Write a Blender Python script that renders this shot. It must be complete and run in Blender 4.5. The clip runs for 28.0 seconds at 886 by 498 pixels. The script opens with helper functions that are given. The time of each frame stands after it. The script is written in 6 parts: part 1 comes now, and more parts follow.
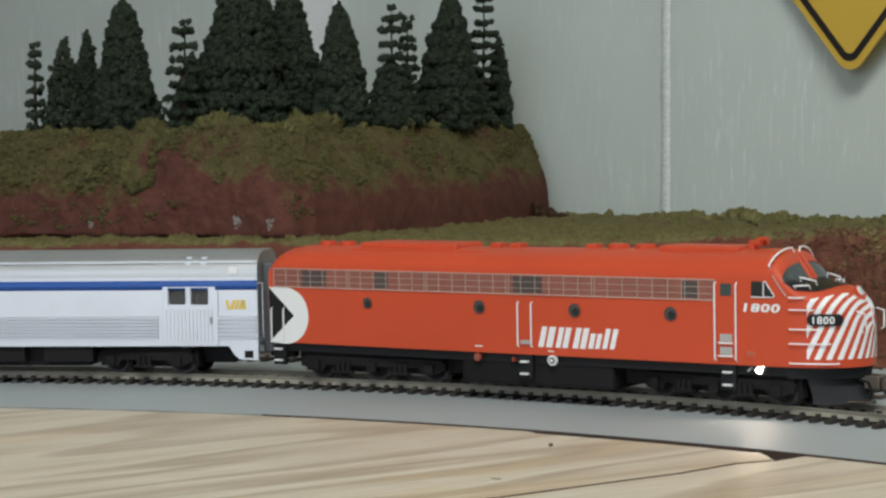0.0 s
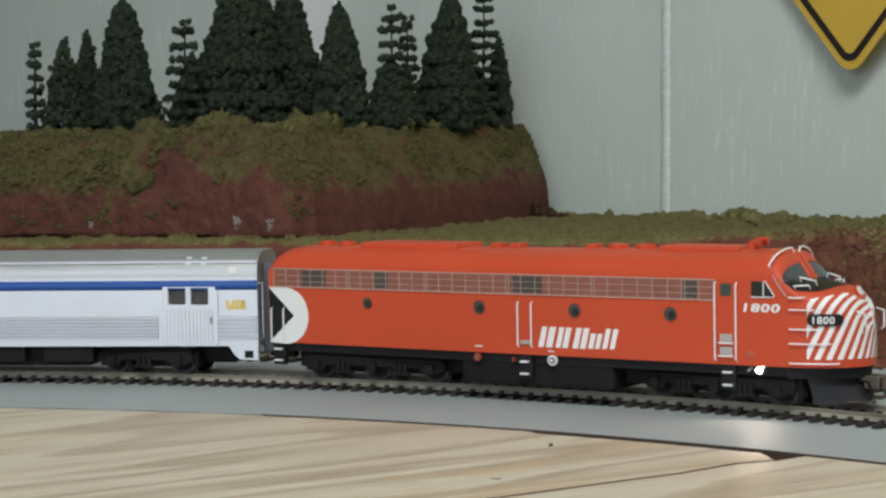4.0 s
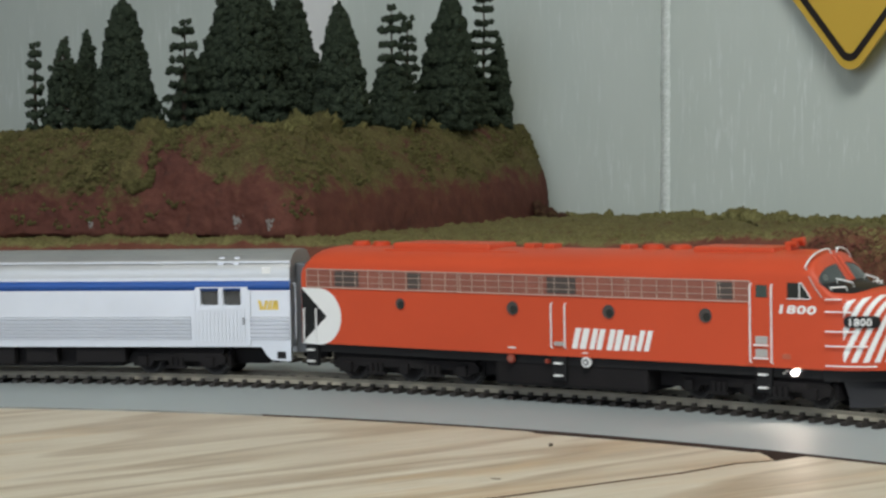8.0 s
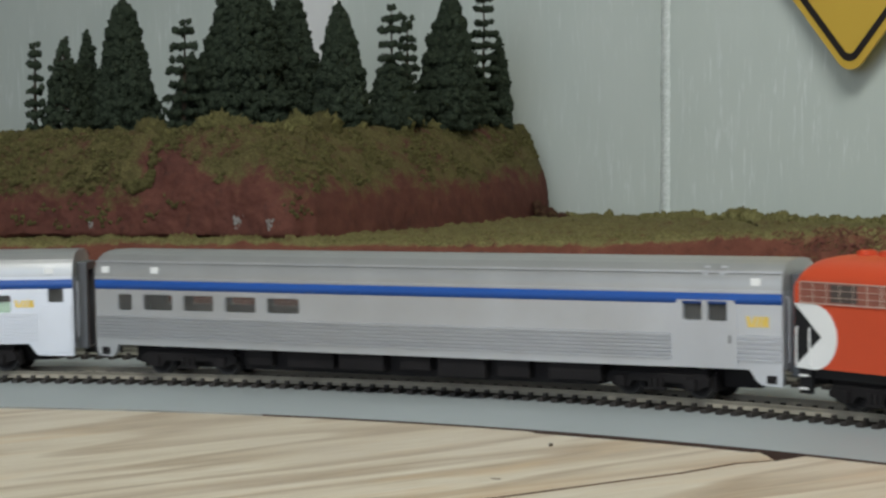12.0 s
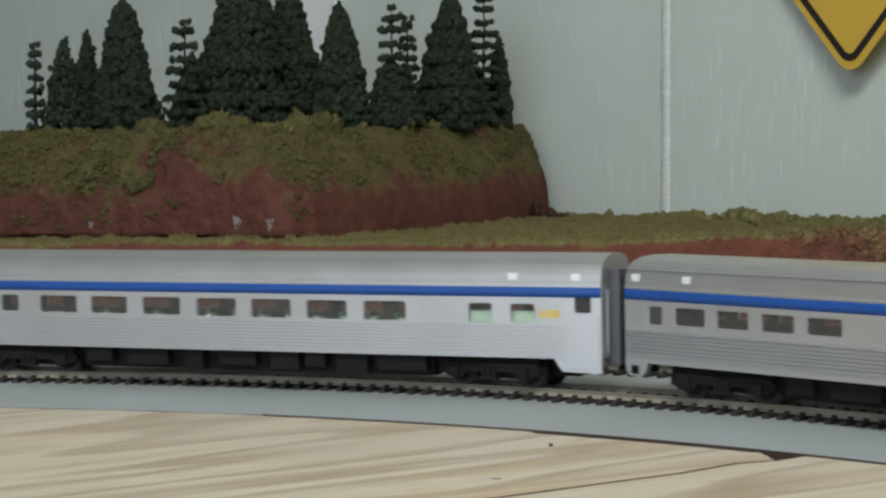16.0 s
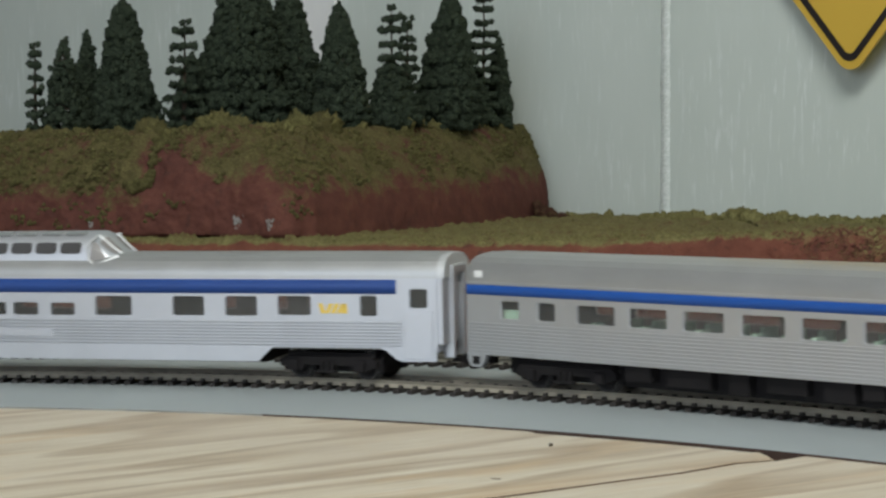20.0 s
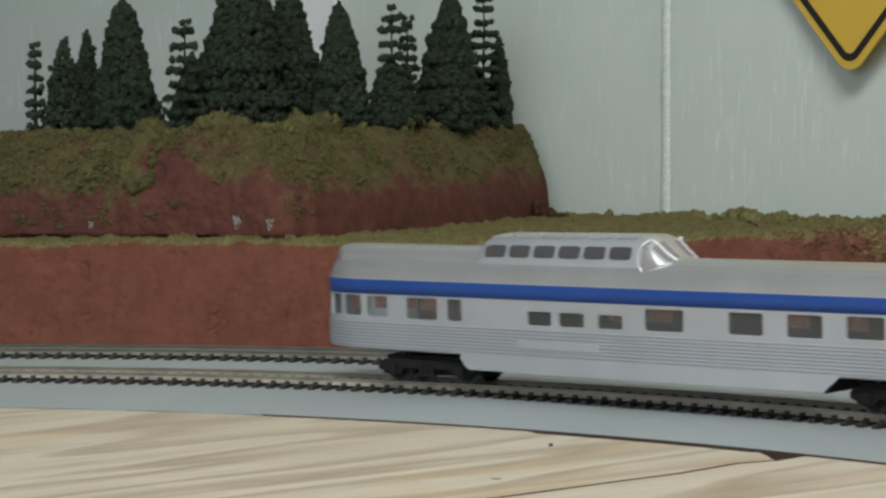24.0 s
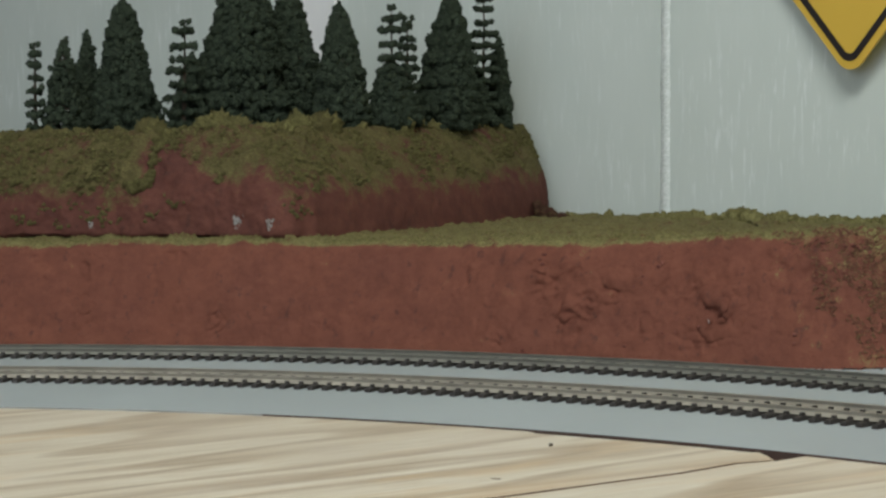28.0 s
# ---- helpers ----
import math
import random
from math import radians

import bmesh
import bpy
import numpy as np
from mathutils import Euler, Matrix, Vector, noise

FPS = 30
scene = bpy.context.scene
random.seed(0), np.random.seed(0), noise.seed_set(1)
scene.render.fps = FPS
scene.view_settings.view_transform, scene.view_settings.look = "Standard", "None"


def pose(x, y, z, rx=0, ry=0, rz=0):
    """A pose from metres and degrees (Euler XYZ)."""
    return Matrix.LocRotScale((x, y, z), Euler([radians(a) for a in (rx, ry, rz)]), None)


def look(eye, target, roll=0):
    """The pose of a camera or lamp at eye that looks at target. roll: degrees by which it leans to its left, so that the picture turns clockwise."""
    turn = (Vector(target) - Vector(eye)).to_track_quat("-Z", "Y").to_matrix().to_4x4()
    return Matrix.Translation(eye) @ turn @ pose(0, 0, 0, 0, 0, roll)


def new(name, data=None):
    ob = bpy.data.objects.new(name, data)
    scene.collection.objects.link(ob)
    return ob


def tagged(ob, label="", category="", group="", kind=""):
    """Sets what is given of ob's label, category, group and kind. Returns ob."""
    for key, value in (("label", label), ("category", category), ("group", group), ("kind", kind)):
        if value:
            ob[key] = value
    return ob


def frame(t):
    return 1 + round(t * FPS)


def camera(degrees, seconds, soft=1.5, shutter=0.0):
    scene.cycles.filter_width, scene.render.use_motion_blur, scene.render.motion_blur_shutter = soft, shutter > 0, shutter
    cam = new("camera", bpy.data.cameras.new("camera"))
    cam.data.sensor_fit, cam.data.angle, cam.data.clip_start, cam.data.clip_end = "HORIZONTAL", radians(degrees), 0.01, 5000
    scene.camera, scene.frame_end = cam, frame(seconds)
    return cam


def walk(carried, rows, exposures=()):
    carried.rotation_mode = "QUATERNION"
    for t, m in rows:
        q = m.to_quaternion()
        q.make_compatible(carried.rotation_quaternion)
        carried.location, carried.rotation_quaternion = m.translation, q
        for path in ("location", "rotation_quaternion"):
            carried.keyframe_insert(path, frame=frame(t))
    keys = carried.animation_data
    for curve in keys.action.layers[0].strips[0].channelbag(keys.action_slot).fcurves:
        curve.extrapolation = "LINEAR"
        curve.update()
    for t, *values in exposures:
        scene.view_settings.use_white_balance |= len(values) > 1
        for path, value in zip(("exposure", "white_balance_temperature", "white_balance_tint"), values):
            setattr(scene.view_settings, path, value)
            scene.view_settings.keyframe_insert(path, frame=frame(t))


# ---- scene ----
# ================= camera =================
cam = camera(23.473, 28.0, soft=2.5, shutter=0.7)
EYE = (0.0, 0.0, 0.0937)
TILT = 3.0784
AIM = (0.0, math.cos(radians(TILT)), 0.0937 - math.sin(radians(TILT)))
walk(cam, [(0.0, look(EYE, AIM, -0.99)), (28.0, look(EYE, AIM, -0.99))],
     [(0.0, -0.17), (12.0, -0.17), (17.0, -0.15), (21.0, -0.09), (25.0, -0.06), (28.0, 0.0)])

# ================= light =================
world = bpy.data.worlds.new("room_ambient")
scene.world = world
world.use_nodes = True
world.node_tree.nodes["Background"].inputs[0].default_value = (0.80, 0.90, 1.0, 1)
world.node_tree.nodes["Background"].inputs[1].default_value = 0.13


def area_lamp(name, at, target, sx, sy, watts, colour):
    data = bpy.data.lights.new(name, "AREA")
    data.shape, data.size, data.size_y, data.energy, data.color = "RECTANGLE", sx, sy, watts, colour
    ob = new(name, data)
    ob.matrix_world = look(at, target)
    return ob


area_lamp("ceiling_lamp", (0.03, -0.55, 1.54), (0.0, 0.85, 0.0), 0.85, 0.6, 40.5, (0.975, 1.0, 0.96))
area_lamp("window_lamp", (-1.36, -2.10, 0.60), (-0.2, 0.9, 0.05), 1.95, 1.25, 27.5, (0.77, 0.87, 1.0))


# ================= materials =================
def material(name, colour, rough=0.7, metal=0.0, spec=0.5):
    m = bpy.data.materials.new(name)
    m.use_nodes = True
    b = m.node_tree.nodes["Principled BSDF"]
    b.inputs["Base Color"].default_value = (*colour, 1)
    b.inputs["Roughness"].default_value = rough
    b.inputs["Metallic"].default_value = metal
    b.inputs["Specular IOR Level"].default_value = spec
    return m


def nd(m, kind, **inputs):
    n = m.node_tree.nodes.new(kind)
    for k, v in inputs.items():
        n.inputs[k.replace("_", " ")].default_value = v
    return n


def wire(m, a, out, b, inp):
    m.node_tree.links.new(a.outputs[out], b.inputs[inp])


def coords(m, scale=(1, 1, 1), turn=(0, 0, 0), space="Object"):
    tc = nd(m, "ShaderNodeTexCoord")
    mp = nd(m, "ShaderNodeMapping")
    mp.inputs["Scale"].default_value = scale
    mp.inputs["Rotation"].default_value = turn
    wire(m, tc, space, mp, "Vector")
    return mp


def along(m, degrees, scale):
    """Coordinates turned by an angle about z, then stretched."""
    a = coords(m, (1, 1, 1), (0, 0, radians(-degrees)))
    b = nd(m, "ShaderNodeMapping")
    b.inputs["Scale"].default_value = scale
    wire(m, a, "Vector", b, "Vector")
    return b


def noise_tex(m, vec, scale, detail=4.0, rough=0.55):
    n = nd(m, "ShaderNodeTexNoise", Scale=scale, Detail=detail, Roughness=rough)
    wire(m, vec, "Vector", n, "Vector")
    return n


def ramp(m, src, out, stops):
    r = nd(m, "ShaderNodeValToRGB")
    wire(m, src, out, r, "Fac")
    els = r.color_ramp.elements
    while len(els) < len(stops):
        els.new(0.5)
    for e, (p, c) in zip(els, stops):
        e.position, e.color = p, (*c, 1)
    return r


def mix(m, a, b, fac, kind="MIX"):
    """a, b: (node, output) or a colour; fac: (node, output) or a number."""
    n = nd(m, "ShaderNodeMix")
    n.data_type, n.blend_type = "RGBA", kind
    for slot, v in ((6, a), (7, b), (0, fac)):
        if isinstance(v, tuple) and hasattr(v[0], "outputs"):
            m.node_tree.links.new(v[0].outputs[v[1]], n.inputs[slot])
        elif slot == 0:
            n.inputs[0].default_value = v
        else:
            n.inputs[slot].default_value = (*v, 1)
    return n


def bump(m, src, out, strength, distance):
    b = nd(m, "ShaderNodeBump", Strength=strength, Distance=distance)
    wire(m, src, out, b, "Height")
    wire(m, b, "Normal", m.node_tree.nodes["Principled BSDF"], "Normal")
    return b


def base(m, node, out=2):
    wire(m, node, out, m.node_tree.nodes["Principled BSDF"], "Base Color")


def worn(name, colour, rough, metal=0.0, amount=0.12, scale=300.0, relief=0.00005, spec=0.5):
    """A plain surface with fine grain and faint stains."""
    m = material(name, colour, rough, metal, spec)
    v = coords(m)
    fine, wide = noise_tex(m, v, scale), noise_tex(m, v, scale * 0.09)
    lo = tuple(c * (1 - amount) for c in colour)
    hi = tuple(min(1, c * (1 + amount)) for c in colour)
    a = ramp(m, wide, "Fac", [(0.3, lo), (0.7, hi)])
    b = mix(m, (a, "Color"), (fine, "Color"), 0.06 * amount * 8, "SOFT_LIGHT")
    base(m, b)
    r = nd(m, "ShaderNodeMapRange")
    r.inputs["To Min"].default_value, r.inputs["To Max"].default_value = max(0.05, rough - 0.08), min(1, rough + 0.1)
    wire(m, wide, "Fac", r, "Value")
    wire(m, r, "Result", m.node_tree.nodes["Principled BSDF"], "Roughness")
    bump(m, fine, "Fac", 0.25, relief)
    return m


SILVER = worn("silver_paint", (0.62, 0.635, 0.665), 0.33, 0.72, 0.05, 500, 0.00002)
SILVER_ROOF = worn("silver_roof_paint", (0.49, 0.495, 0.495), 0.40, 0.66, 0.06, 500, 0.00002)
SILVER_DULL = worn("dull_silver_paint", (0.55, 0.565, 0.60), 0.42, 0.65, 0.05, 500, 0.00002)
BRIGHT = worn("bright_plating", (0.74, 0.75, 0.77), 0.28, 1.0, 0.03, 400, 0.00001)
DARK_GREY = worn("grey_diaphragm", (0.13, 0.135, 0.145), 0.4, 0.5, 0.1, 500)
BLUE = worn("blue_stripe_paint", (0.015, 0.086, 0.36), 0.40, 0.0, 0.05, 400, 0.00001)
DARK_BLUE = worn("dark_blue_stripe_paint", (0.015, 0.060, 0.255), 0.45, 0.0, 0.05, 400, 0.00001)
YELLOW = worn("yellow_lettering", (0.78, 0.55, 0.10), 0.5, 0.0, 0.05)
ORANGE = worn("action_red_paint", (0.60, 0.079, 0.030), 0.45, 0.0, 0.05, 260, 0.00002, 0.3)
WHITE = worn("white_paint", (0.86, 0.86, 0.85), 0.5, 0.0, 0.04)
BLACK = worn("black_plastic", (0.014, 0.0125, 0.013), 0.75, 0.0, 0.2, 500, 0.00005, 0.18)
BLACK_PAINT = worn("black_paint", (0.011, 0.011, 0.012), 0.55, 0.0, 0.1, 300, 0.00003, 0.3)
STEEL = worn("coupler_steel", (0.16, 0.135, 0.11), 0.4, 0.8, 0.1)
TREAD = worn("worn_wheel_tread", (0.34, 0.32, 0.29), 0.35, 0.8, 0.1)
WHEEL = worn("blackened_wheel", (0.030, 0.028, 0.027), 0.5, 0.3, 0.15)
GRILLE_BACK = worn("grille_backing", (0.30, 0.105, 0.075), 0.6, 0.1, 0.12, 900, 0.00008)
GRILLE_BAR = worn("grille_bar", (0.58, 0.44, 0.37), 0.45, 0.2, 0.08)
SEAT = worn("pale_green_plastic", (0.42, 0.58, 0.44), 0.5, 0.0, 0.05)
INTERIOR = worn("dull_grey_interior", (0.15, 0.145, 0.13), 0.7, 0.0, 0.1)
LINING = worn("brown_lining", (0.135, 0.105, 0.088), 0.7, 0.0, 0.1)
NICKEL = worn("nickel_rail", (0.42, 0.39, 0.33), 0.42, 0.7, 0.1, 600)
RAIL_SIDE = worn("tarnished_rail_side", (0.33, 0.30, 0.24), 0.55, 0.2, 0.2, 700)
RAIL_DULL = worn("weathered_rail", (0.195, 0.188, 0.155), 0.55, 0.2, 0.2, 700)
TIE = worn("dark_brown_tie_plastic", (0.034, 0.028, 0.024), 0.6, 0.0, 0.25, 800, 0.0001)
BALLAST_GREY = worn("grey_roadbed_paint", (0.372, 0.410, 0.418), 0.60, 0.0, 0.05, 140, 0.0001, 0.4)
TRUNK = worn("brown_trunk", (0.05, 0.035, 0.022), 0.8, 0.0, 0.2)
DARK_WOOD = worn("dark_timber", (0.06, 0.035, 0.025), 0.8, 0.0, 0.2)
SIGN_YELLOW = worn("sign_yellow", (0.72, 0.47, 0.07), 0.45, 0.0, 0.04, 80, 0.00003)
SIGN_BLACK = worn("sign_black", (0.022, 0.017, 0.017), 0.5, 0.0, 0.1)
PLASTER_CHIP = worn("bare_plaster", (0.36, 0.34, 0.32), 0.9, 0.0, 0.15, 500, 0.0003)
ROOM_PAINT = worn("room_paint", (0.48, 0.47, 0.45), 0.8, 0.0, 0.04, 8, 0.001)

GLASS = material("window_glass", (0.72, 0.73, 0.71), 0.05)
GLASS.node_tree.nodes["Principled BSDF"].inputs["Transmission Weight"].default_value = 0.96
GLASS.node_tree.nodes["Principled BSDF"].inputs["IOR"].default_value = 1.25
DARK_GLASS = material("dark_glass", (0.020, 0.024, 0.024), 0.10)
LAMP_GLOW = material("lamp_glow", (1, 0.95, 0.85), 0.3)
LAMP_GLOW.node_tree.nodes["Principled BSDF"].inputs["Emission Color"].default_value = (1.0, 0.84, 0.70, 1)
LAMP_GLOW.node_tree.nodes["Principled BSDF"].inputs["Emission Strength"].default_value = 1500.0


def soil_material(name, reds, turfs, streaky):
    """Red-brown painted plaster, with flock turf where it was laid."""
    m = material(name, reds[1], 0.92, 0.0, 0.15)
    v = coords(m)
    big, mid, fine = noise_tex(m, v, 26, 4, 0.6), noise_tex(m, v, 120, 5, 0.7), noise_tex(m, v, 900, 3, 0.7)
    streak = noise_tex(m, coords(m, (150, 150, 45)), 1.0, 4, 0.6)
    red = ramp(m, mid, "Fac", [(0.30, reds[0]), (0.5, reds[1]), (0.72, reds[2])])
    red1 = mix(m, (red, "Color"), (ramp(m, big, "Fac", [(0.32, (0.43, 0.43, 0.45)), (0.62, (0.57, 0.56, 0.54))]), "Color"), 0.6, "OVERLAY")
    red2 = mix(m, (red1, 2), (ramp(m, streak, "Fac", [(0.30, (0.40, 0.40, 0.41)), (0.68, (0.60, 0.59, 0.58))]), "Color"), streaky, "OVERLAY")
    # dark specks and bruises in the paint
    speck = noise_tex(m, coords(m, (1, 1, 0.7)), 210, 3, 0.6)
    red3 = mix(m, (red2, 2), (0.055, 0.030, 0.026), (ramp(m, speck, "Fac", [(0.60, (0, 0, 0)), (0.72, (0.55, 0.55, 0.55))]), "Color"))
    turf = ramp(m, fine, "Fac", [(0.28, turfs[0]), (0.5, turfs[1]), (0.74, turfs[2])])
    turf2 = mix(m, (turf, "Color"), (ramp(m, mid, "Fac", [(0.34, (0.34, 0.33, 0.31)), (0.66, (0.64, 0.65, 0.62))]), "Color"), 0.7, "OVERLAY")
    att = nd(m, "ShaderNodeAttribute")
    att.attribute_name = "turf"
    last = (att, "Fac")
    for src, k in ((mid, 3.0), (big, 2.0), (fine, 1.5)):
        c = nd(m, "ShaderNodeMath")
        c.operation = "SUBTRACT"
        c.inputs[1].default_value = 0.5
        wire(m, src, "Fac", c, 0)
        a = nd(m, "ShaderNodeMath")
        a.operation = "MULTIPLY_ADD"
        a.inputs[1].default_value = k
        wire(m, c, "Value", a, 0)
        m.node_tree.links.new(last[0].outputs[last[1]], a.inputs[2])
        last = (a, "Value")
    fac = ramp(m, last[0], "Value", [(0.20, (0, 0, 0)), (0.80, (1, 1, 1))])
    c = mix(m, (red3, 2), (turf2, 2), (fac, "Color"))
    base(m, c)
    h = mix(m, (mid, "Color"), (fine, "Color"), 0.45)
    bump(m, h, 2, 1.0, 0.0012)
    return m


SOIL = soil_material("red_soil_and_turf", ((0.130, 0.049, 0.033), (0.155, 0.058, 0.039), (0.182, 0.070, 0.047)), ((0.090, 0.077, 0.032), (0.160, 0.140, 0.060), (0.240, 0.215, 0.094)), 0.15)
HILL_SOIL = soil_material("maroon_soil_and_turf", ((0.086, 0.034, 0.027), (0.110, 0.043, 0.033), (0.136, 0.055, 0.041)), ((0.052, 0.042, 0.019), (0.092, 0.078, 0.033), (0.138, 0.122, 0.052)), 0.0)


def clump_material(name, lo, mid_c, hi, rough=0.95):
    m = material(name, mid_c, rough, 0.0, 0.15)
    v = coords(m)
    fine = noise_tex(m, v, 800, 3, 0.7)
    geo = nd(m, "ShaderNodeNewGeometry")
    isl = ramp(m, geo, "Random Per Island", [(0.0, lo), (0.5, mid_c), (1.0, hi)])
    c = mix(m, (isl, "Color"), (ramp(m, fine, "Fac", [(0.35, (0.3, 0.3, 0.3)), (0.65, (0.7, 0.7, 0.7))]), "Color"), 0.7, "OVERLAY")
    base(m, c)
    bump(m, fine, "Fac", 0.8, 0.0008)
    return m


TURF = clump_material("turf_flock", (0.124, 0.112, 0.044), (0.170, 0.155, 0.063), (0.222, 0.205, 0.086))
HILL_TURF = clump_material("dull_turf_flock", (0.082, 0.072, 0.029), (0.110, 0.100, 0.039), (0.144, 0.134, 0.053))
NEEDLES = clump_material("dark_conifer_flock", (0.031, 0.042, 0.028), (0.038, 0.052, 0.034), (0.047, 0.062, 0.040))


def plywood_material():
    """Rotary-cut face: soft flame figure, fine grain, a few specks."""
    m = material("plywood_face", (0.6, 0.5, 0.36), 0.55, 0.0, 0.35)
    v = along(m, 34, (3.4, 22, 6))
    figure = noise_tex(m, v, 1.0, 2.0, 0.4)
    k = nd(m, "ShaderNodeMath")
    k.operation = "MULTIPLY"
    k.inputs[1].default_value = 6.0
    wire(m, figure, "Fac", k, 0)
    f = nd(m, "ShaderNodeMath")
    f.operation = "FRACT"
    wire(m, k, "Value", f, 0)
    c = ramp(m, f, "Value", [(0.0, (0.67, 0.60, 0.485)), (0.30, (0.64, 0.565, 0.45)), (0.55, (0.56, 0.475, 0.36)), (0.78, (0.44, 0.345, 0.245)), (0.90, (0.50, 0.41, 0.305)), (1.0, (0.66, 0.59, 0.475))])
    soft = noise_tex(m, along(m, 34, (2.0, 9, 4)), 1.0, 3, 0.5)
    c1 = mix(m, (c, "Color"), (0.62, 0.535, 0.41), (ramp(m, soft, "Fac", [(0.42, (0.0, 0.0, 0.0)), (0.66, (0.3, 0.3, 0.3))]), "Color"))
    grain = noise_tex(m, along(m, 34, (42, 430, 30)), 1.0, 4, 0.68)
    c2 = mix(m, (c1, 2), (ramp(m, grain, "Fac", [(0.3, (0.38, 0.38, 0.38)), (0.7, (0.60, 0.60, 0.60))]), "Color"), 0.75, "OVERLAY")
    tan = noise_tex(m, along(m, 34, (8, 40, 8)), 1.0, 4, 0.6)
    c3 = mix(m, (c2, 2), (0.66, 0.46, 0.25), (ramp(m, tan, "Fac", [(0.56, (0, 0, 0)), (0.76, (0.6, 0.6, 0.6))]), "Color"))
    # brown water stain that follows the sawn joint
    sep = nd(m, "ShaderNodeSeparateXYZ")
    wire(m, along(m, 34, (1, 1, 1)), "Vector", sep, "Vector")
    band = ramp(m, sep, "Y", [(0.466, (0, 0, 0)), (0.4715, (1, 1, 1)), (0.476, (0.7, 0.7, 0.7)), (0.486, (0, 0, 0))])
    patchy = noise_tex(m, along(m, 34, (22, 120, 20)), 1.0, 3, 0.6)
    st = mix(m, (band, "Color"), (ramp(m, patchy, "Fac", [(0.36, (0.1, 0.1, 0.1)), (0.62, (0.85, 0.85, 0.85))]), "Color"), 1.0, "MULTIPLY")
    c4 = mix(m, (c3, 2), (0.54, 0.38, 0.22), (st, 2))
    blotch = noise_tex(m, coords(m, (9, 7, 5)), 1.0, 3, 0.6)
    c5 = mix(m, (c4, 2), (0.60, 0.52, 0.43), (ramp(m, blotch, "Fac", [(0.42, (0, 0, 0)), (0.66, (0.35, 0.35, 0.35))]), "Color"))
    base(m, c5)
    bump(m, grain, "Fac", 0.25, 0.0003)
    return m


PLYWOOD = plywood_material()


def wall_material():
    """Rolled and brushed satin paint: short upright strokes, faint blotches."""
    m = material("brushed_wall_paint", (0.6, 0.65, 0.62), 0.36, 0.0, 0.45)
    streak = noise_tex(m, coords(m, (300, 300, 42)), 1.0, 5, 0.68)
    wide = noise_tex(m, coords(m, (16, 16, 7)), 1.0, 3)
    where = noise_tex(m, coords(m, (15, 15, 17)), 1.0, 3)
    c = ramp(m, wide, "Fac", [(0.3, (0.585, 0.645, 0.600)), (0.7, (0.645, 0.70, 0.655))])
    s = ramp(m, streak, "Fac", [(0.54, (0, 0, 0)), (0.74, (1, 1, 1))])
    w = ramp(m, where, "Fac", [(0.40, (0.10, 0.10, 0.10)), (0.64, (1, 1, 1))])
    sw = mix(m, (s, "Color"), (w, "Color"), 1.0, "MULTIPLY")
    c2 = mix(m, (c, "Color"), (0.83, 0.875, 0.865), (sw, 2))
    base(m, c2)
    bump(m, streak, "Fac", 0.45, 0.0006)
    return m


WALL = wall_material()


def joint_material():
    """Flaking white filler over the wall's paint."""
    m = material("joint_filler", (0.7, 0.74, 0.72), 0.6, 0.0, 0.4)
    fleck = noise_tex(m, coords(m, (420, 420, 900)), 1.0, 4, 0.65)
    wide = noise_tex(m, coords(m, (60, 60, 90)), 1.0, 3, 0.6)
    a = ramp(m, fleck, "Fac", [(0.36, (0.61, 0.66, 0.62)), (0.52, (0.70, 0.745, 0.71)), (0.66, (0.84, 0.875, 0.85))])
    c = mix(m, (a, "Color"), (ramp(m, wide, "Fac", [(0.35, (0.42, 0.42, 0.42)), (0.65, (0.56, 0.56, 0.56))]), "Color"), 0.6, "OVERLAY")
    base(m, c)
    bump(m, fleck, "Fac", 0.6, 0.0005)
    return m




# ================= mesh helpers =================
def part(name, bm, mat, parent=None, label="", smooth=False):
    me = bpy.data.meshes.new(name)
    if isinstance(bm, tuple) and isinstance(bm[1], np.ndarray):
        v, f = np.asarray(bm[0], np.float32), np.asarray(bm[1], np.int32)
        me.vertices.add(len(v))
        me.vertices.foreach_set("co", v.ravel())
        me.loops.add(f.size)
        me.loops.foreach_set("vertex_index", f.ravel())
        me.polygons.add(len(f))
        me.polygons.foreach_set("loop_start", np.arange(0, f.size, f.shape[1], dtype=np.int32))
        me.update(calc_edges=True)
        me.validate()
    elif isinstance(bm, tuple):
        me.from_pydata([tuple(map(float, v)) for v in bm[0]], [], [tuple(map(int, f)) for f in bm[1]])
        me.update()
    else:
        bmesh.ops.recalc_face_normals(bm, faces=bm.faces)
        bm.to_mesh(me)
        bm.free()
    me.materials.append(mat)
    if smooth:
        me.polygons.foreach_set("use_smooth", [True] * len(me.polygons))
    ob = new(name, me)
    ob.parent = parent
    if label:
        ob["label"] = label
    return ob


def again(ob, m, parent=None):
    """Another object on the same mesh."""
    o = ob.copy()
    scene.collection.objects.link(o)
    o.parent = parent or ob.parent
    o.matrix_basis = m
    return o


def empty(name, label, category, group=""):
    ob = new(name)
    ob.empty_display_size = 0.01
    return tagged(ob, label, category, group)


def box(bm, x0, x1, y0, y1, z0, z1, bevel=0.0):
    m = Matrix.LocRotScale(((x0 + x1) / 2, (y0 + y1) / 2, (z0 + z1) / 2), None, (x1 - x0, y1 - y0, z1 - z0))
    made = bmesh.ops.create_cube(bm, size=1, matrix=m)
    if bevel:
        edges = list({e for v in made["verts"] for e in v.link_edges})
        bmesh.ops.bevel(bm, geom=edges, offset=bevel, segments=2, affect="EDGES", profile=0.6)
    return bm


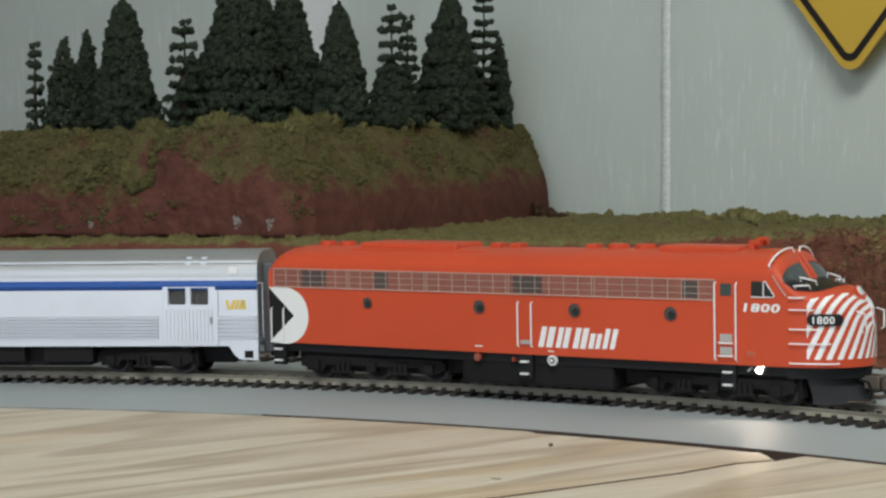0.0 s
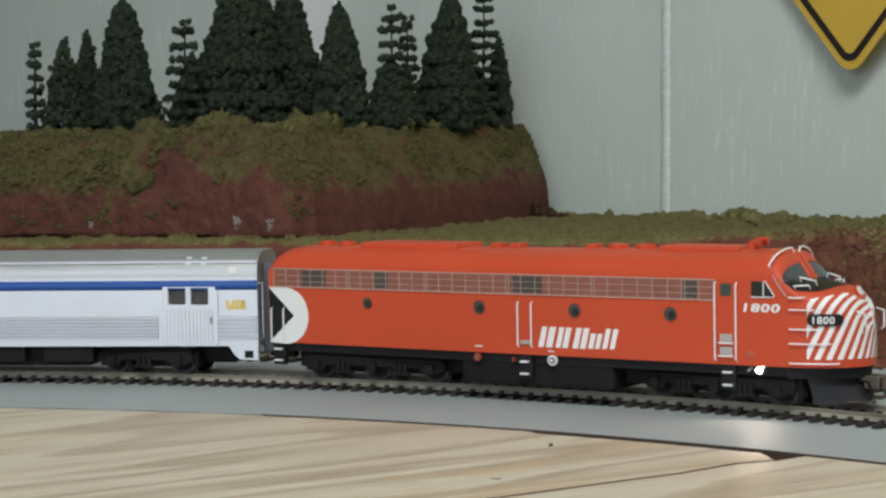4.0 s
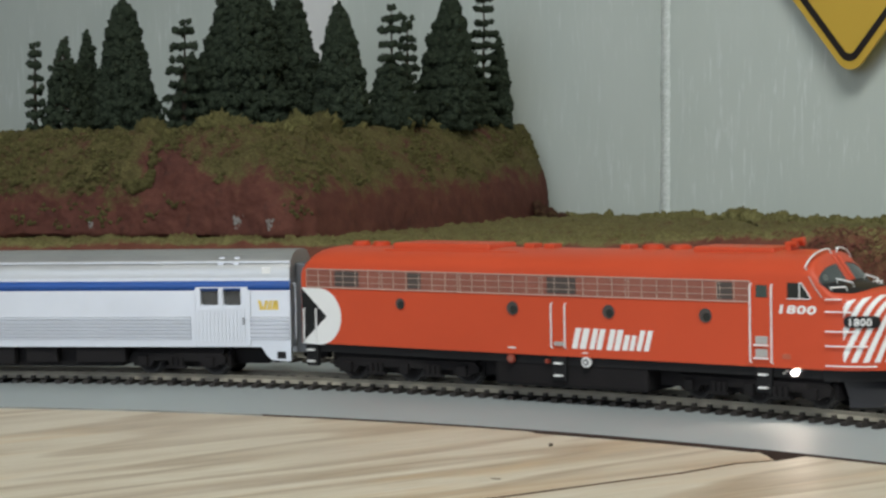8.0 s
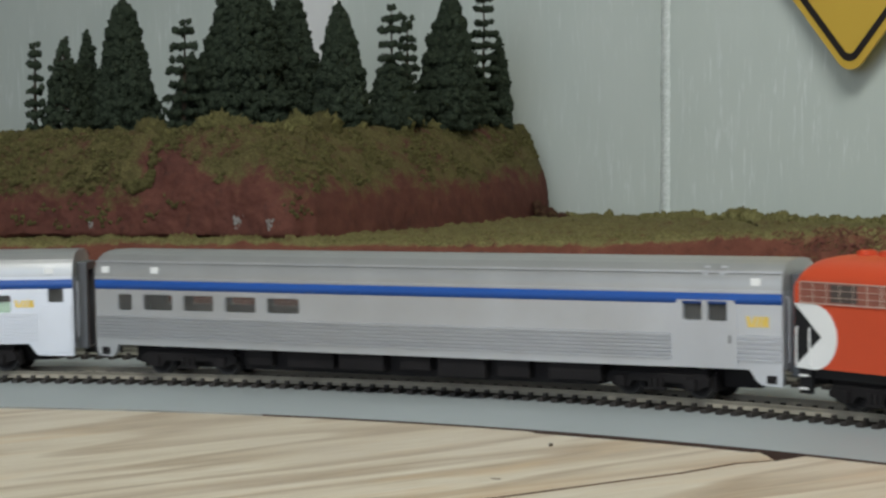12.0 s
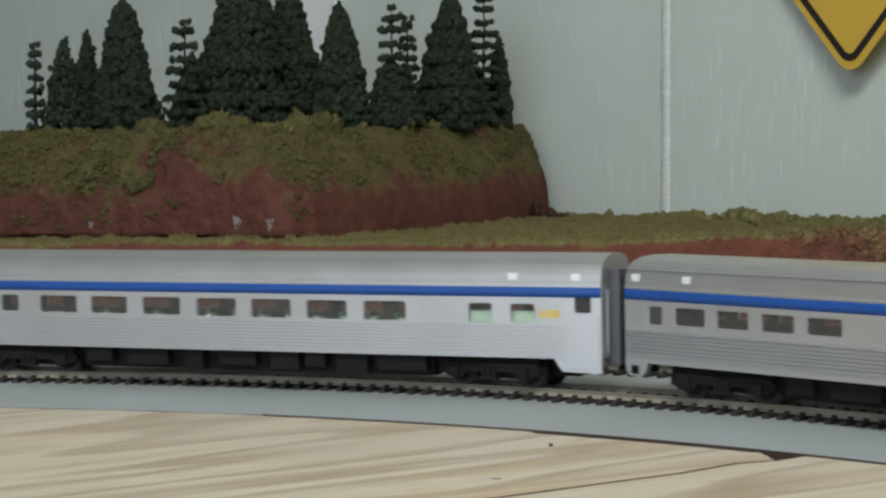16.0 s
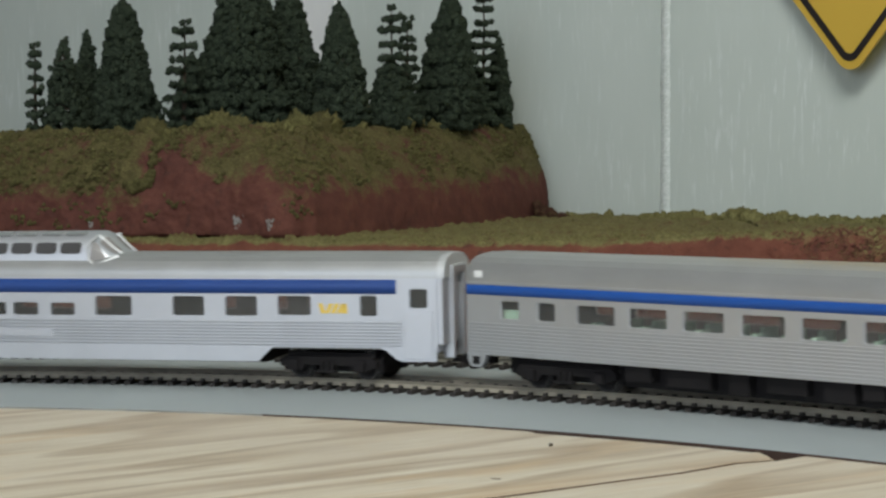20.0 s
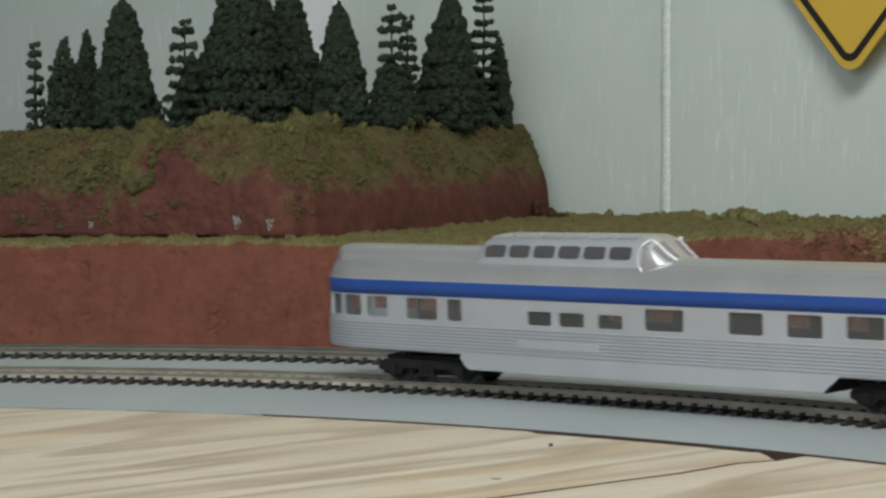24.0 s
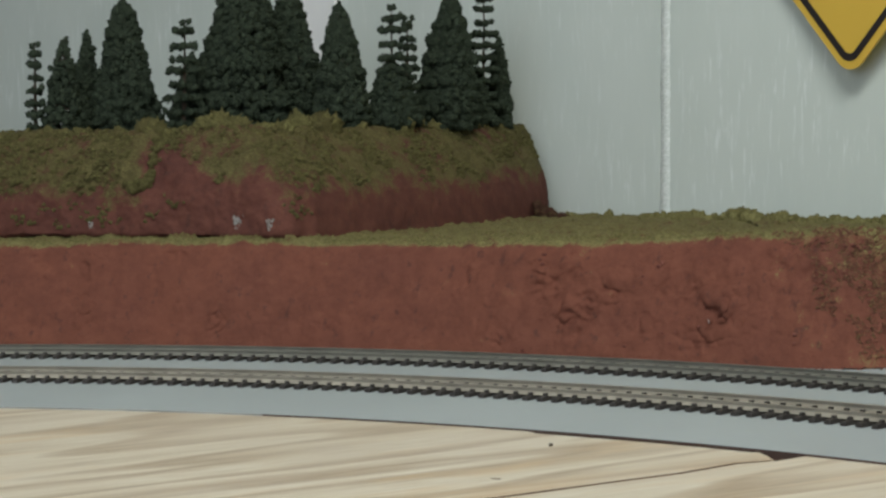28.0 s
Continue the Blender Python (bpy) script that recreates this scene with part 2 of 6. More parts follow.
def boxed(*a, **k):
    return box(bmesh.new(), *a, **k)


def rod(bm, pts, r, n=6):
    """A thin round bar through points."""
    rings = []
    pts = [Vector(p) for p in pts]
    for i, p in enumerate(pts):
        d = (pts[min(i + 1, len(pts) - 1)] - pts[max(i - 1, 0)]).normalized()
        side = d.cross(Vector((0, 0, 1)) if abs(d.z) < 0.9 else Vector((1, 0, 0))).normalized()
        up = side.cross(d)
        rings.append([bm.verts.new(p + r * (math.cos(a) * side + math.sin(a) * up)) for a in (2 * math.pi * k / n for k in range(n))])
    for a, b in zip(rings, rings[1:]):
        for k in range(n):
            bm.faces.new((a[k], a[(k + 1) % n], b[(k + 1) % n], b[k]))
    bm.faces.new(rings[0][::-1])
    bm.faces.new(rings[-1])
    return bm


def disc(bm, c, axis, r, depth, n=20, r2=None):
    """A short cylinder round axis x or y."""
    turn = pose(0, 0, 0, 0, 90, 0) if axis == "x" else pose(0, 0, 0, 90, 0, 0) if axis == "y" else Matrix()
    bmesh.ops.create_cone(bm, cap_ends=True, segments=n, radius1=r, radius2=r if r2 is None else r2, depth=depth, matrix=Matrix.Translation(c) @ turn)
    return bm


def prism(bm, poly, y0, y1):
    """A polygon in x, z, carried from y0 to y1."""
    a = [bm.verts.new((x, y0, z)) for x, z in poly]
    b = [bm.verts.new((x, y1, z)) for x, z in poly]
    bm.faces.new(a)
    bm.faces.new(b[::-1])
    for i in range(len(poly)):
        j = (i + 1) % len(poly)
        bm.faces.new((a[i], b[i], b[j], a[j]))
    return bm


def slab(bm, poly, z0, z1):
    """A polygon in x, y, carried from z0 to z1."""
    a = [bm.verts.new((x, y, z0)) for x, y in poly]
    b = [bm.verts.new((x, y, z1)) for x, y in poly]
    bm.faces.new(a[::-1])
    bm.faces.new(b)
    for i in range(len(poly)):
        j = (i + 1) % len(poly)
        bm.faces.new((a[i], a[j], b[j], b[i]))
    return bm


def sheet(p):
    """Vertices and faces of a grid of points (n, m, 3)."""
    n, m = p.shape[:2]
    i = np.arange(n * m).reshape(n, m)
    f = np.stack([i[:-1, :-1], i[1:, :-1], i[1:, 1:], i[:-1, 1:]], -1).reshape(-1, 4)
    return p.reshape(-1, 3), f


def clumps(centres, radii, squash=0.8, seed=1, jitter=0.35):
    """Many small ragged lumps as one mesh."""
    rng = np.random.default_rng(seed)
    g = (1 + 5 ** 0.5) / 2
    v = np.array([(-1, g, 0), (1, g, 0), (-1, -g, 0), (1, -g, 0), (0, -1, g), (0, 1, g), (0, -1, -g), (0, 1, -g), (g, 0, -1), (g, 0, 1), (-g, 0, -1), (-g, 0, 1)]) / 1.9
    f = np.array([(0, 11, 5), (0, 5, 1), (0, 1, 7), (0, 7, 10), (0, 10, 11), (1, 5, 9), (5, 11, 4), (11, 10, 2), (10, 7, 6), (7, 1, 8), (3, 9, 4), (3, 4, 2), (3, 2, 6), (3, 6, 8), (3, 8, 9), (4, 9, 5), (2, 4, 11), (6, 2, 10), (8, 6, 7), (9, 8, 1)])
    c, r = np.asarray(centres, float), np.asarray(radii, float)
    n = len(c)
    w = v[None] * (1 + jitter * rng.uniform(-1, 1, (n, 12, 1)))
    a = rng.uniform(0, 6.28, n)
    ca, sa = np.cos(a)[:, None], np.sin(a)[:, None]
    w = np.stack([w[..., 0] * ca - w[..., 1] * sa, w[..., 0] * sa + w[..., 1] * ca, w[..., 2] * squash], -1)
    verts = c[:, None] + w * r[:, None, None]
    faces = f[None] + 12 * np.arange(n)[:, None, None]
    return verts.reshape(-1, 3), faces.reshape(-1, 3)


def grit(centres, radii, seed=1, jitter=0.4):
    """Many small eight-sided crumbs as one mesh."""
    rng = np.random.default_rng(seed)
    c, r = np.asarray(centres, float).reshape(-1, 3), np.asarray(radii, float)
    v = np.array([(1, 0, 0), (-1, 0, 0), (0, 1, 0), (0, -1, 0), (0, 0, 1), (0, 0, -1)], float)
    f = np.array([(0, 2, 4), (2, 1, 4), (1, 3, 4), (3, 0, 4), (2, 0, 5), (1, 2, 5), (3, 1, 5), (0, 3, 5)])
    w = v[None] * (1 + jitter * rng.uniform(-1, 1, (len(c), 6, 1))) + rng.normal(0, 0.25, (len(c), 6, 3))
    verts = c[:, None] + w * r[:, None, None]
    return verts.reshape(-1, 3), (f[None] + 6 * np.arange(len(c))[:, None, None]).reshape(-1, 3)


def merged(*meshes):
    vs, fs, k = [], [], 0
    for v, f in meshes:
        vs.append(np.asarray(v, float))
        fs.append(np.asarray(f) + k)
        k += len(v)
    return np.concatenate(vs), np.concatenate(fs)


def lumps(centres, radii, grain, seed, squash=1.0, cover=1.9):
    """Ragged cushions of foam: a solid core set with crumbs."""
    rng = np.random.default_rng(seed)
    c, r = np.asarray(centres, float).reshape(-1, 3), np.asarray(radii, float)
    count = np.maximum(6, (12.57 * r ** 2 / (cover * grain) ** 2).astype(int))
    which = np.repeat(np.arange(len(c)), count)
    d = rng.normal(0, 1, (len(which), 3))
    d /= np.linalg.norm(d, axis=1, keepdims=True)
    d[:, 2] *= squash
    at = c[which] + d * (r[which] * rng.uniform(0.82, 1.08, len(which)))[:, None]
    return merged(clumps(c, r, 0.95 * squash, seed, 0.18), grit(at, grain * rng.uniform(0.65, 1.35, len(which)), seed + 1))


def fbm(p, scale, octaves=4):
    return noise.fractal(Vector(p) * scale, 0.9, 2.1, octaves)


# ================= plan of the line =================
RING, RAD = Vector((-0.3190, 0.2363)), 0.65758
RING2, RAD2 = Vector((-0.3188, 0.2778)), 0.7072
EDGE, EDGE_RAD = Vector((-0.3235, 0.1723)), 0.6356
BED = -0.0043
PLY = -0.0050
WALL_AT, WALL_TURN = Vector((0.075, 1.30)), radians(48)
WALL_DIR = Vector((math.cos(WALL_TURN), -math.sin(WALL_TURN)))
WALL_IN = Vector((-math.sin(WALL_TURN), -math.cos(WALL_TURN)))


def on_ring(c, r, a):
    return c.x + r * math.sin(radians(a)), c.y + r * math.cos(radians(a))


def wall_gap(x, y):
    """Distance from a place to the wall's face."""
    return (Vector((x, y)) - WALL_AT).dot(WALL_IN)


# ================= room =================
def room():
    z0, z1 = -0.95, 1.62
    tagged(part("floor", boxed(-2.6, 2.6, -2.2, 2.9, z0 - 0.1, z0), worn("floor_boards", (0.16, 0.12, 0.09), 0.6, 0, 0.2, 20, 0.0005)), "dull brown room floor", "floor", kind="structure")
    tagged(part("ceiling", boxed(-2.6, 2.6, -2.2, 2.9, z1, z1 + 0.1), ROOM_PAINT), "plain pale ceiling", "ceiling", kind="structure")
    tagged(part("wall_west", boxed(-2.7, -2.6, -2.2, 2.9, z0, z1), ROOM_PAINT), "plain pale room wall", "wall", kind="structure")
    tagged(part("wall_east", boxed(2.6, 2.7, -2.2, 2.9, z0, z1), ROOM_PAINT), "plain pale room wall", "wall", kind="structure")
    bm = bmesh.new()
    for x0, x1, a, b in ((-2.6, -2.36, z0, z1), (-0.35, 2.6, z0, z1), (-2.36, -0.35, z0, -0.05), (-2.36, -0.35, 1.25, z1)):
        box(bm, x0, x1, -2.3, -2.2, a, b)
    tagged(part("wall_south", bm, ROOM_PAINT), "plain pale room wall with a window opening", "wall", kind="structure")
    # painted panel behind the scenery
    bm = bmesh.new()
    o = WALL_AT
    poly = [o + WALL_DIR * s - WALL_IN * t for s, t in ((-1.9, 0), (2.2, 0), (2.2, 0.02), (-1.9, 0.02))]
    slab(bm, [(p.x, p.y) for p in poly], z0, z1)
    wall = tagged(part("wall_north", bm, WALL), "pale grey-green painted wall panel with vertical brush marks", "wall", kind="structure")
    # filled joint between two panels, a little proud and leaning
    bm = bmesh.new()
    rng = random.Random(4)
    n = 160
    rows = []
    for i in range(n + 1):
        z = 0.03 + 0.35 * i / n
        s = 0.0815 + 0.0190 * (z - 0.046)
        w = 0.0042 + rng.uniform(-0.0006, 0.0006)
        h = 0.0003 + rng.uniform(-0.0002, 0.0004)
        rows.append([(o + WALL_DIR * (s + ds) + WALL_IN * t) for ds, t in ((-w, -0.001), (-w * 0.75, h), (0, h * 1.15), (w * 0.75, h), (w, -0.001))])
    vs = [[bm.verts.new((p.x, p.y, 0.03 + 0.35 * i / n)) for p in r] for i, r in enumerate(rows)]
    for a, b in zip(vs, vs[1:]):
        for k in range(4):
            bm.faces.new((a[k], a[k + 1], b[k + 1], b[k]))
    part("joint_strip", bm, joint_material(), wall, "whitish filled panel joint", True)


def white_strip():
    """A narrow white strip on the wall behind the trees."""
    b = bmesh.new()
    poly = [WALL_AT + WALL_DIR * a + WALL_IN * t for a, t in ((-0.262, 0.0), (-0.214, 0.0), (-0.214, 0.004), (-0.262, 0.004))]
    slab(b, [(p.x, p.y) for p in poly], 0.10, 0.42)
    tagged(part("white_board", b, WHITE), "narrow white strip on the wall behind trees", "board")


def warning_sign():
    """A yellow diamond sheet hung a finger's width off the wall."""
    sign = empty("warning_sign", "yellow diamond metal sign with black border on the wall", "sign")
    half, rad = 0.1525, 0.012
    pts = []
    for k in range(4):
        a0 = math.pi / 2 * k
        cx, cy = [(1, 1), (-1, 1), (-1, -1), (1, -1)][k]
        for j in range(9):
            a = a0 + math.pi / 2 * j / 8
            pts.append((cx * (half - rad) + rad * math.cos(a), cy * (half - rad) + rad * math.sin(a)))

    def plate(k_out, k_in, y0, y1, mat, name, label):
        bm = bmesh.new()
        def ring(inset, y):
            out = []
            r = rad - inset + 0.001 if inset else rad
            for k in range(4):
                cx, cz = [(1, 1), (-1, 1), (-1, -1), (1, -1)][k]
                for j in range(9):
                    a = math.pi / 2 * (k + j / 8)
                    out.append(bm.verts.new((cx * (half - inset - r) + r * math.cos(a), y, cz * (half - inset - r) + r * math.sin(a))))
            return out
        if k_in is None:
            a, b = ring(k_out, y0), ring(k_out, y1)
            bm.faces.new(a)
            bm.faces.new(b[::-1])
            for i in range(len(pts)):
                j = (i + 1) % len(pts)
                bm.faces.new((a[i], b[i], b[j], a[j]))
        else:
            a, b = ring(k_out, y0), ring(k_in, y0)
            for i in range(len(pts)):
                j = (i + 1) % len(pts)
                bm.faces.new((a[i], a[j], b[j], b[i]))
        return part(name, bm, mat, sign, label)
    plate(0.0, None, -0.0012, 0.0, SIGN_YELLOW, "plate", "yellow enamelled sheet")
    plate(0.0040, 0.0080, -0.0016, -0.0016, SIGN_BLACK, "border", "black border line")
    part("mount", boxed(-0.02, 0.02, 0.0, 0.0125, -0.02, 0.02, 0.001), DARK_WOOD, sign)
    s0, gap = 0.2256, 0.0130
    c = WALL_AT + WALL_DIR * s0 + WALL_IN * gap
    sign.matrix_world = pose(c.x, c.y, 0.1240, 0, 0, -55.2) @ pose(0, 0, 0, 0, 1.17, 0) @ pose(0, 0, 0.1525 * math.sqrt(2) - rad * (math.sqrt(2) - 1)) @ pose(0, 0, 0, 0, 45, 0)
    return sign


# ================= table top =================
def table():
    bench = tagged(part("benchwork", boxed(-1.35, 0.95, -0.75, 1.42, -0.10, -0.024), DARK_WOOD), "dark timber bench under the plywood", "bench", kind="structure")
    part("leg_frame", boxed(-1.25, 0.85, -0.65, 1.0, -0.95, -0.10), DARK_WOOD, bench)

    def arc(a0, a1, r, n=60):
        return [on_ring(EDGE, r, a0 + (a1 - a0) * i / n) for i in range(n + 1)]

    # sheet with the sawn corner, up to the joint line, and the sheet beyond the joint
    ux, uy = 0.8300, 0.5577
    j0 = (0.0977 - 0.9 * ux, 0.632 - 0.9 * uy)
    flush = arc(-80, 33.5, EDGE_RAD - 0.0005)
    gap = arc(34.0, 41.2, EDGE_RAD - 0.0036, 12)
    poly = [(-1.35, -0.75), (j0[0], -0.75), j0, (0.0166, 0.5774), (0.0493, 0.5994), (0.0667, 0.6108), (0.0852, 0.6271), (0.0975, 0.6316), (0.0968, 0.640), (0.0955, 0.6470)] + gap[::-1] + flush[::-1] + [(-1.35, 0.28)]
    tagged(part("plywood_sheet", slab(bmesh.new(), poly, -0.0235, PLY), PLYWOOD), "bare pale plywood sheet with sawn corner", "tabletop", kind="structure")
    # strip along the joint, coloured dark for the shade of its narrow opening
    line = [j0, (0.0166, 0.5774), (0.0493, 0.5994), (0.0667, 0.6108), (0.0852, 0.6271), (0.0970, 0.6314)]
    part("sawn_edge", sheet(np.array([[(x + 0.0001, y - 0.0002, -0.022), (x + 0.0001, y - 0.0002, PLY + 0.00005), (x, y + 0.0001, PLY + 0.00005)] for x, y in line])), worn("joint_gap_shade", (0.13, 0.085, 0.055), 0.8, 0, 0.3, 600), bpy.data.objects["plywood_sheet"], "dark strip painting the sawn joint's shade")
    far = arc(43.4, 172, EDGE_RAD - 0.0003)
    poly = [(j0[0] + 0.0016, j0[1]), (j0[0] + 0.0016, -0.75), (-0.20, -0.75)] + far[::-1] + [(0.1131, 0.6425), (0.0985, 0.6306), (0.0862, 0.6257), (0.0678, 0.6096), (0.0504, 0.5982), (0.0177, 0.5762)]
    tagged(part("plywood_sheet", slab(bmesh.new(), poly, -0.0235, PLY - 0.0001), PLYWOOD), "bare pale plywood sheet beside the joint", "tabletop", kind="structure")
    for x, y, r in ((0.0140, 0.6054, 0.0010), (0.0347, 0.6991, 0.0006)):
        bm = bmesh.new()
        bmesh.ops.create_circle(bm, cap_ends=True, segments=9, radius=r, matrix=pose(x, y, PLY + 0.0001, 0, 0, 34) @ Matrix.Diagonal((1.3, 2.2, 1, 1)))
        part("knot", bm, worn("knot_wood", (0.30, 0.24, 0.18), 0.7, 0, 0.3, 900), bpy.data.objects["plywood_sheet"], "small grey knot mark")
    nail = disc(bmesh.new(), (0.0329, 0.6675, PLY + 0.0004), "z", 0.0007, 0.0010, 10)
    tagged(part("nail", nail, STEEL), "small dark nail head in the plywood", "nail")
    # grey painted roadbed under both lines
    bm = bmesh.new()
    n = 200
    rows = []
    for i in range(n + 1):
        a = -85 + 265 * i / n
        x0, y0 = on_ring(EDGE, EDGE_RAD, a)
        w = 0.30 if a < 38 else 0.30 - 0.15 * min(1, (a - 38) / 12)
        x1, y1 = on_ring(EDGE, EDGE_RAD + w, a)
        rows.append([bm.verts.new(p) for p in ((x0, y0, -0.023), (x0, y0, BED - 0.0004), (x0, y0, BED), (x1, y1, BED), (x1, y1, -0.023))])
    for a, b in zip(rows, rows[1:]):
        for k in range(4):
            bm.faces.new((a[k], a[k + 1], b[k + 1], b[k]))
    tagged(part("roadbed", bm, BALLAST_GREY), "smooth grey painted roadbed board under the tracks", "roadbed", kind="structure")
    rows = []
    # dark strips on the board edge stand in for the shaded gap
    for a0, a1, mat, words in ((-60.0, 24.0, worn("shadow_gap_grey", (0.29, 0.29, 0.27), 0.8, 0.0, 0.25, 500), "grey strip for the shade in the edge gap"), (24.0, 120.0, DARK_WOOD, "dark strip for the shade in the edge gap")):
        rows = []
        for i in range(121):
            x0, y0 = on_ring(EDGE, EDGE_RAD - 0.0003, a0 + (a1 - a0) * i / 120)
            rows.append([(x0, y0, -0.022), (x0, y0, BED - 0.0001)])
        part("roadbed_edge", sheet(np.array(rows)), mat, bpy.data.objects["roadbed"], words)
    tagged(part("plywood_strip", slab(bmesh.new(), [(0.17, 0.78), (0.95, 0.3), (0.95, 1.0), (0.19, 1.25), (0.12, 1.0)], -0.0235, BED - 0.0012), PLYWOOD), "pale plywood behind the second track", "tabletop", kind="structure")


def track(ring, rad, a0, a1, near0, near1, label, side, head_mat):
    tr = empty("model_track", label, "railway track")
    n = int((a1 - a0) * 2)
    head = ((-0.00055, 0.0), (0.00055, 0.0), (0.00055, -0.0005), (0.0002, -0.0008), (0.0002, -0.0021), (0.0009, -0.0024), (0.0009, -0.0027), (-0.0009, -0.0027), (-0.0009, -0.0024), (-0.0002, -0.0021), (-0.0002, -0.0007), (-0.00055, -0.0005))
    for off, nm in ((-0.0088, "inner"), (0.0088, "outer")):
        rows = []
        for i in range(n + 1):
            a = a0 + (a1 - a0) * i / n
            rows.append([(*on_ring(ring, rad + off + dy, a), z) for dy, z in head + head[:1]])
        part("rail", sheet(np.array(rows)), side, tr)
        top = [[(*on_ring(ring, rad + off + dy, a0 + (a1 - a0) * i / n), 0.00005) for dy in (-0.00045, 0.00045)] for i in range(n + 1)]
        part("rail_head", sheet(np.array(top)), head_mat, tr, "worn nickel rail head")
    # one tie with spike plates, repeated
    pitch = 0.00632 / RAD * 57.29578
    bm = boxed(-0.0013, 0.0013, -0.0149, 0.0149, BED, -0.0027, 0.0003)
    for y in (-0.0105, -0.0071, 0.0071, 0.0105):
        box(bm, -0.0008, 0.0008, y - 0.0006, y + 0.0006, -0.0028, -0.0016)
    first = part("tie", bm, TIE, tr)
    rest = []
    count = int((a1 - a0) / pitch)
    k0 = 0.0 if rad == RAD else 0.3
    used = False
    rng = random.Random(7)
    for k in range(count):
        a = a0 + (k + k0) * pitch
        x, y = on_ring(ring, rad, a)
        m = pose(x, y, 0, 0, 0, -a + rng.uniform(-0.6, 0.6))
        if near0 < a < near1:
            if used:
                again(first, m)
            else:
                first.matrix_basis = m
                used = True
        else:
            rest.append(m)
    if rest:
        vs, fs = [], []
        cube = [(x, y, z) for x in (-0.0013, 0.0013) for y in (-0.0149, 0.0149) for z in (BED, -0.0027)]
        quads = ((0, 1, 3, 2), (4, 6, 7, 5), (0, 4, 5, 1), (2, 3, 7, 6), (1, 5, 7, 3), (0, 2, 6, 4))
        for m in rest:
            b = len(vs)
            vs += [tuple(m @ Vector(c)) for c in cube]
            fs += [tuple(b + i for i in q) for q in quads]
        tagged(part("far_ties", (vs, fs), TIE, tr), kind="stuff")
    return tr


# ================= scenery =================
def smooth_path(pts, n):
    """Evenly spaced points on a soft curve through points."""
    p = np.array(pts, float)
    t = np.r_[0, np.cumsum(np.hypot(*np.diff(p[:, :2], axis=0).T))]
    fine = np.linspace(0, t[-1], n)
    out = np.stack([np.interp(fine, t, p[:, k]) for k in range(p.shape[1])], -1)
    for _ in range(max(2, n // 60)):
        out[1:-1] = (out[:-2] + 2 * out[1:-1] + out[2:]) / 4
    return out


def land(name, rows, turf, label, rough, mat, calm=9.0):
    """A modelled slope from a grid of places and how much turf lies on it."""
    p = rows.copy()
    n, m = p.shape[:2]
    du = np.gradient(p, axis=0)
    dv = np.gradient(p, axis=1)
    nor = np.cross(du, dv)
    nor /= np.linalg.norm(nor, axis=2, keepdims=True) + 1e-12
    amp = np.zeros((n, m))
    for i in range(n):
        for j in range(m):
            q = p[i, j]
            rid = 1 - abs(fbm((q[0] + 3, q[1], q[2] * 0.6), 55, 3))
            amp[i, j] = rough * (1.1 * fbm(q, 45, 4) + 0.35 * fbm(q, 260, 3) + 0.5 * rid) + max(0.0, turf[i, j]) * (0.0020 * noise.noise(Vector(q) * 125) + 0.0013 * noise.noise(Vector(q) * 300) + 0.0009 * noise.noise(Vector(q) * 720))
    # worked smoother past the corner
    amp *= np.where(p[..., 0] > calm, 0.45, 1.0)
    p = p + nor * amp[..., None]
    vs, fs = sheet(p)
    ob = part(name, (vs, fs), mat, None, "", True)
    at = ob.data.attributes.new("turf", "FLOAT", "POINT")
    at.data.foreach_set("value", turf.reshape(-1).astype(np.float32))
    tagged(ob, label, "hillside", kind="structure")
    return ob, p


SLUMPS = ((0.115, 0.016, 0.010, 0.010, 1.3), (0.106, 0.003, 0.007, 0.005, 1.0), (0.100, 0.028, 0.014, 0.004, 0.6), (0.0563, 0.035, 0.004, 0.008, 0.8), (0.0726, 0.0233, 0.006, 0.008, 0.7), (0.0215, 0.0055, 0.007, 0.007, 0.7), (0.0535, 0.0071, 0.005, 0.008, 0.8), (0.150, 0.036, 0.020, 0.010, 0.5))


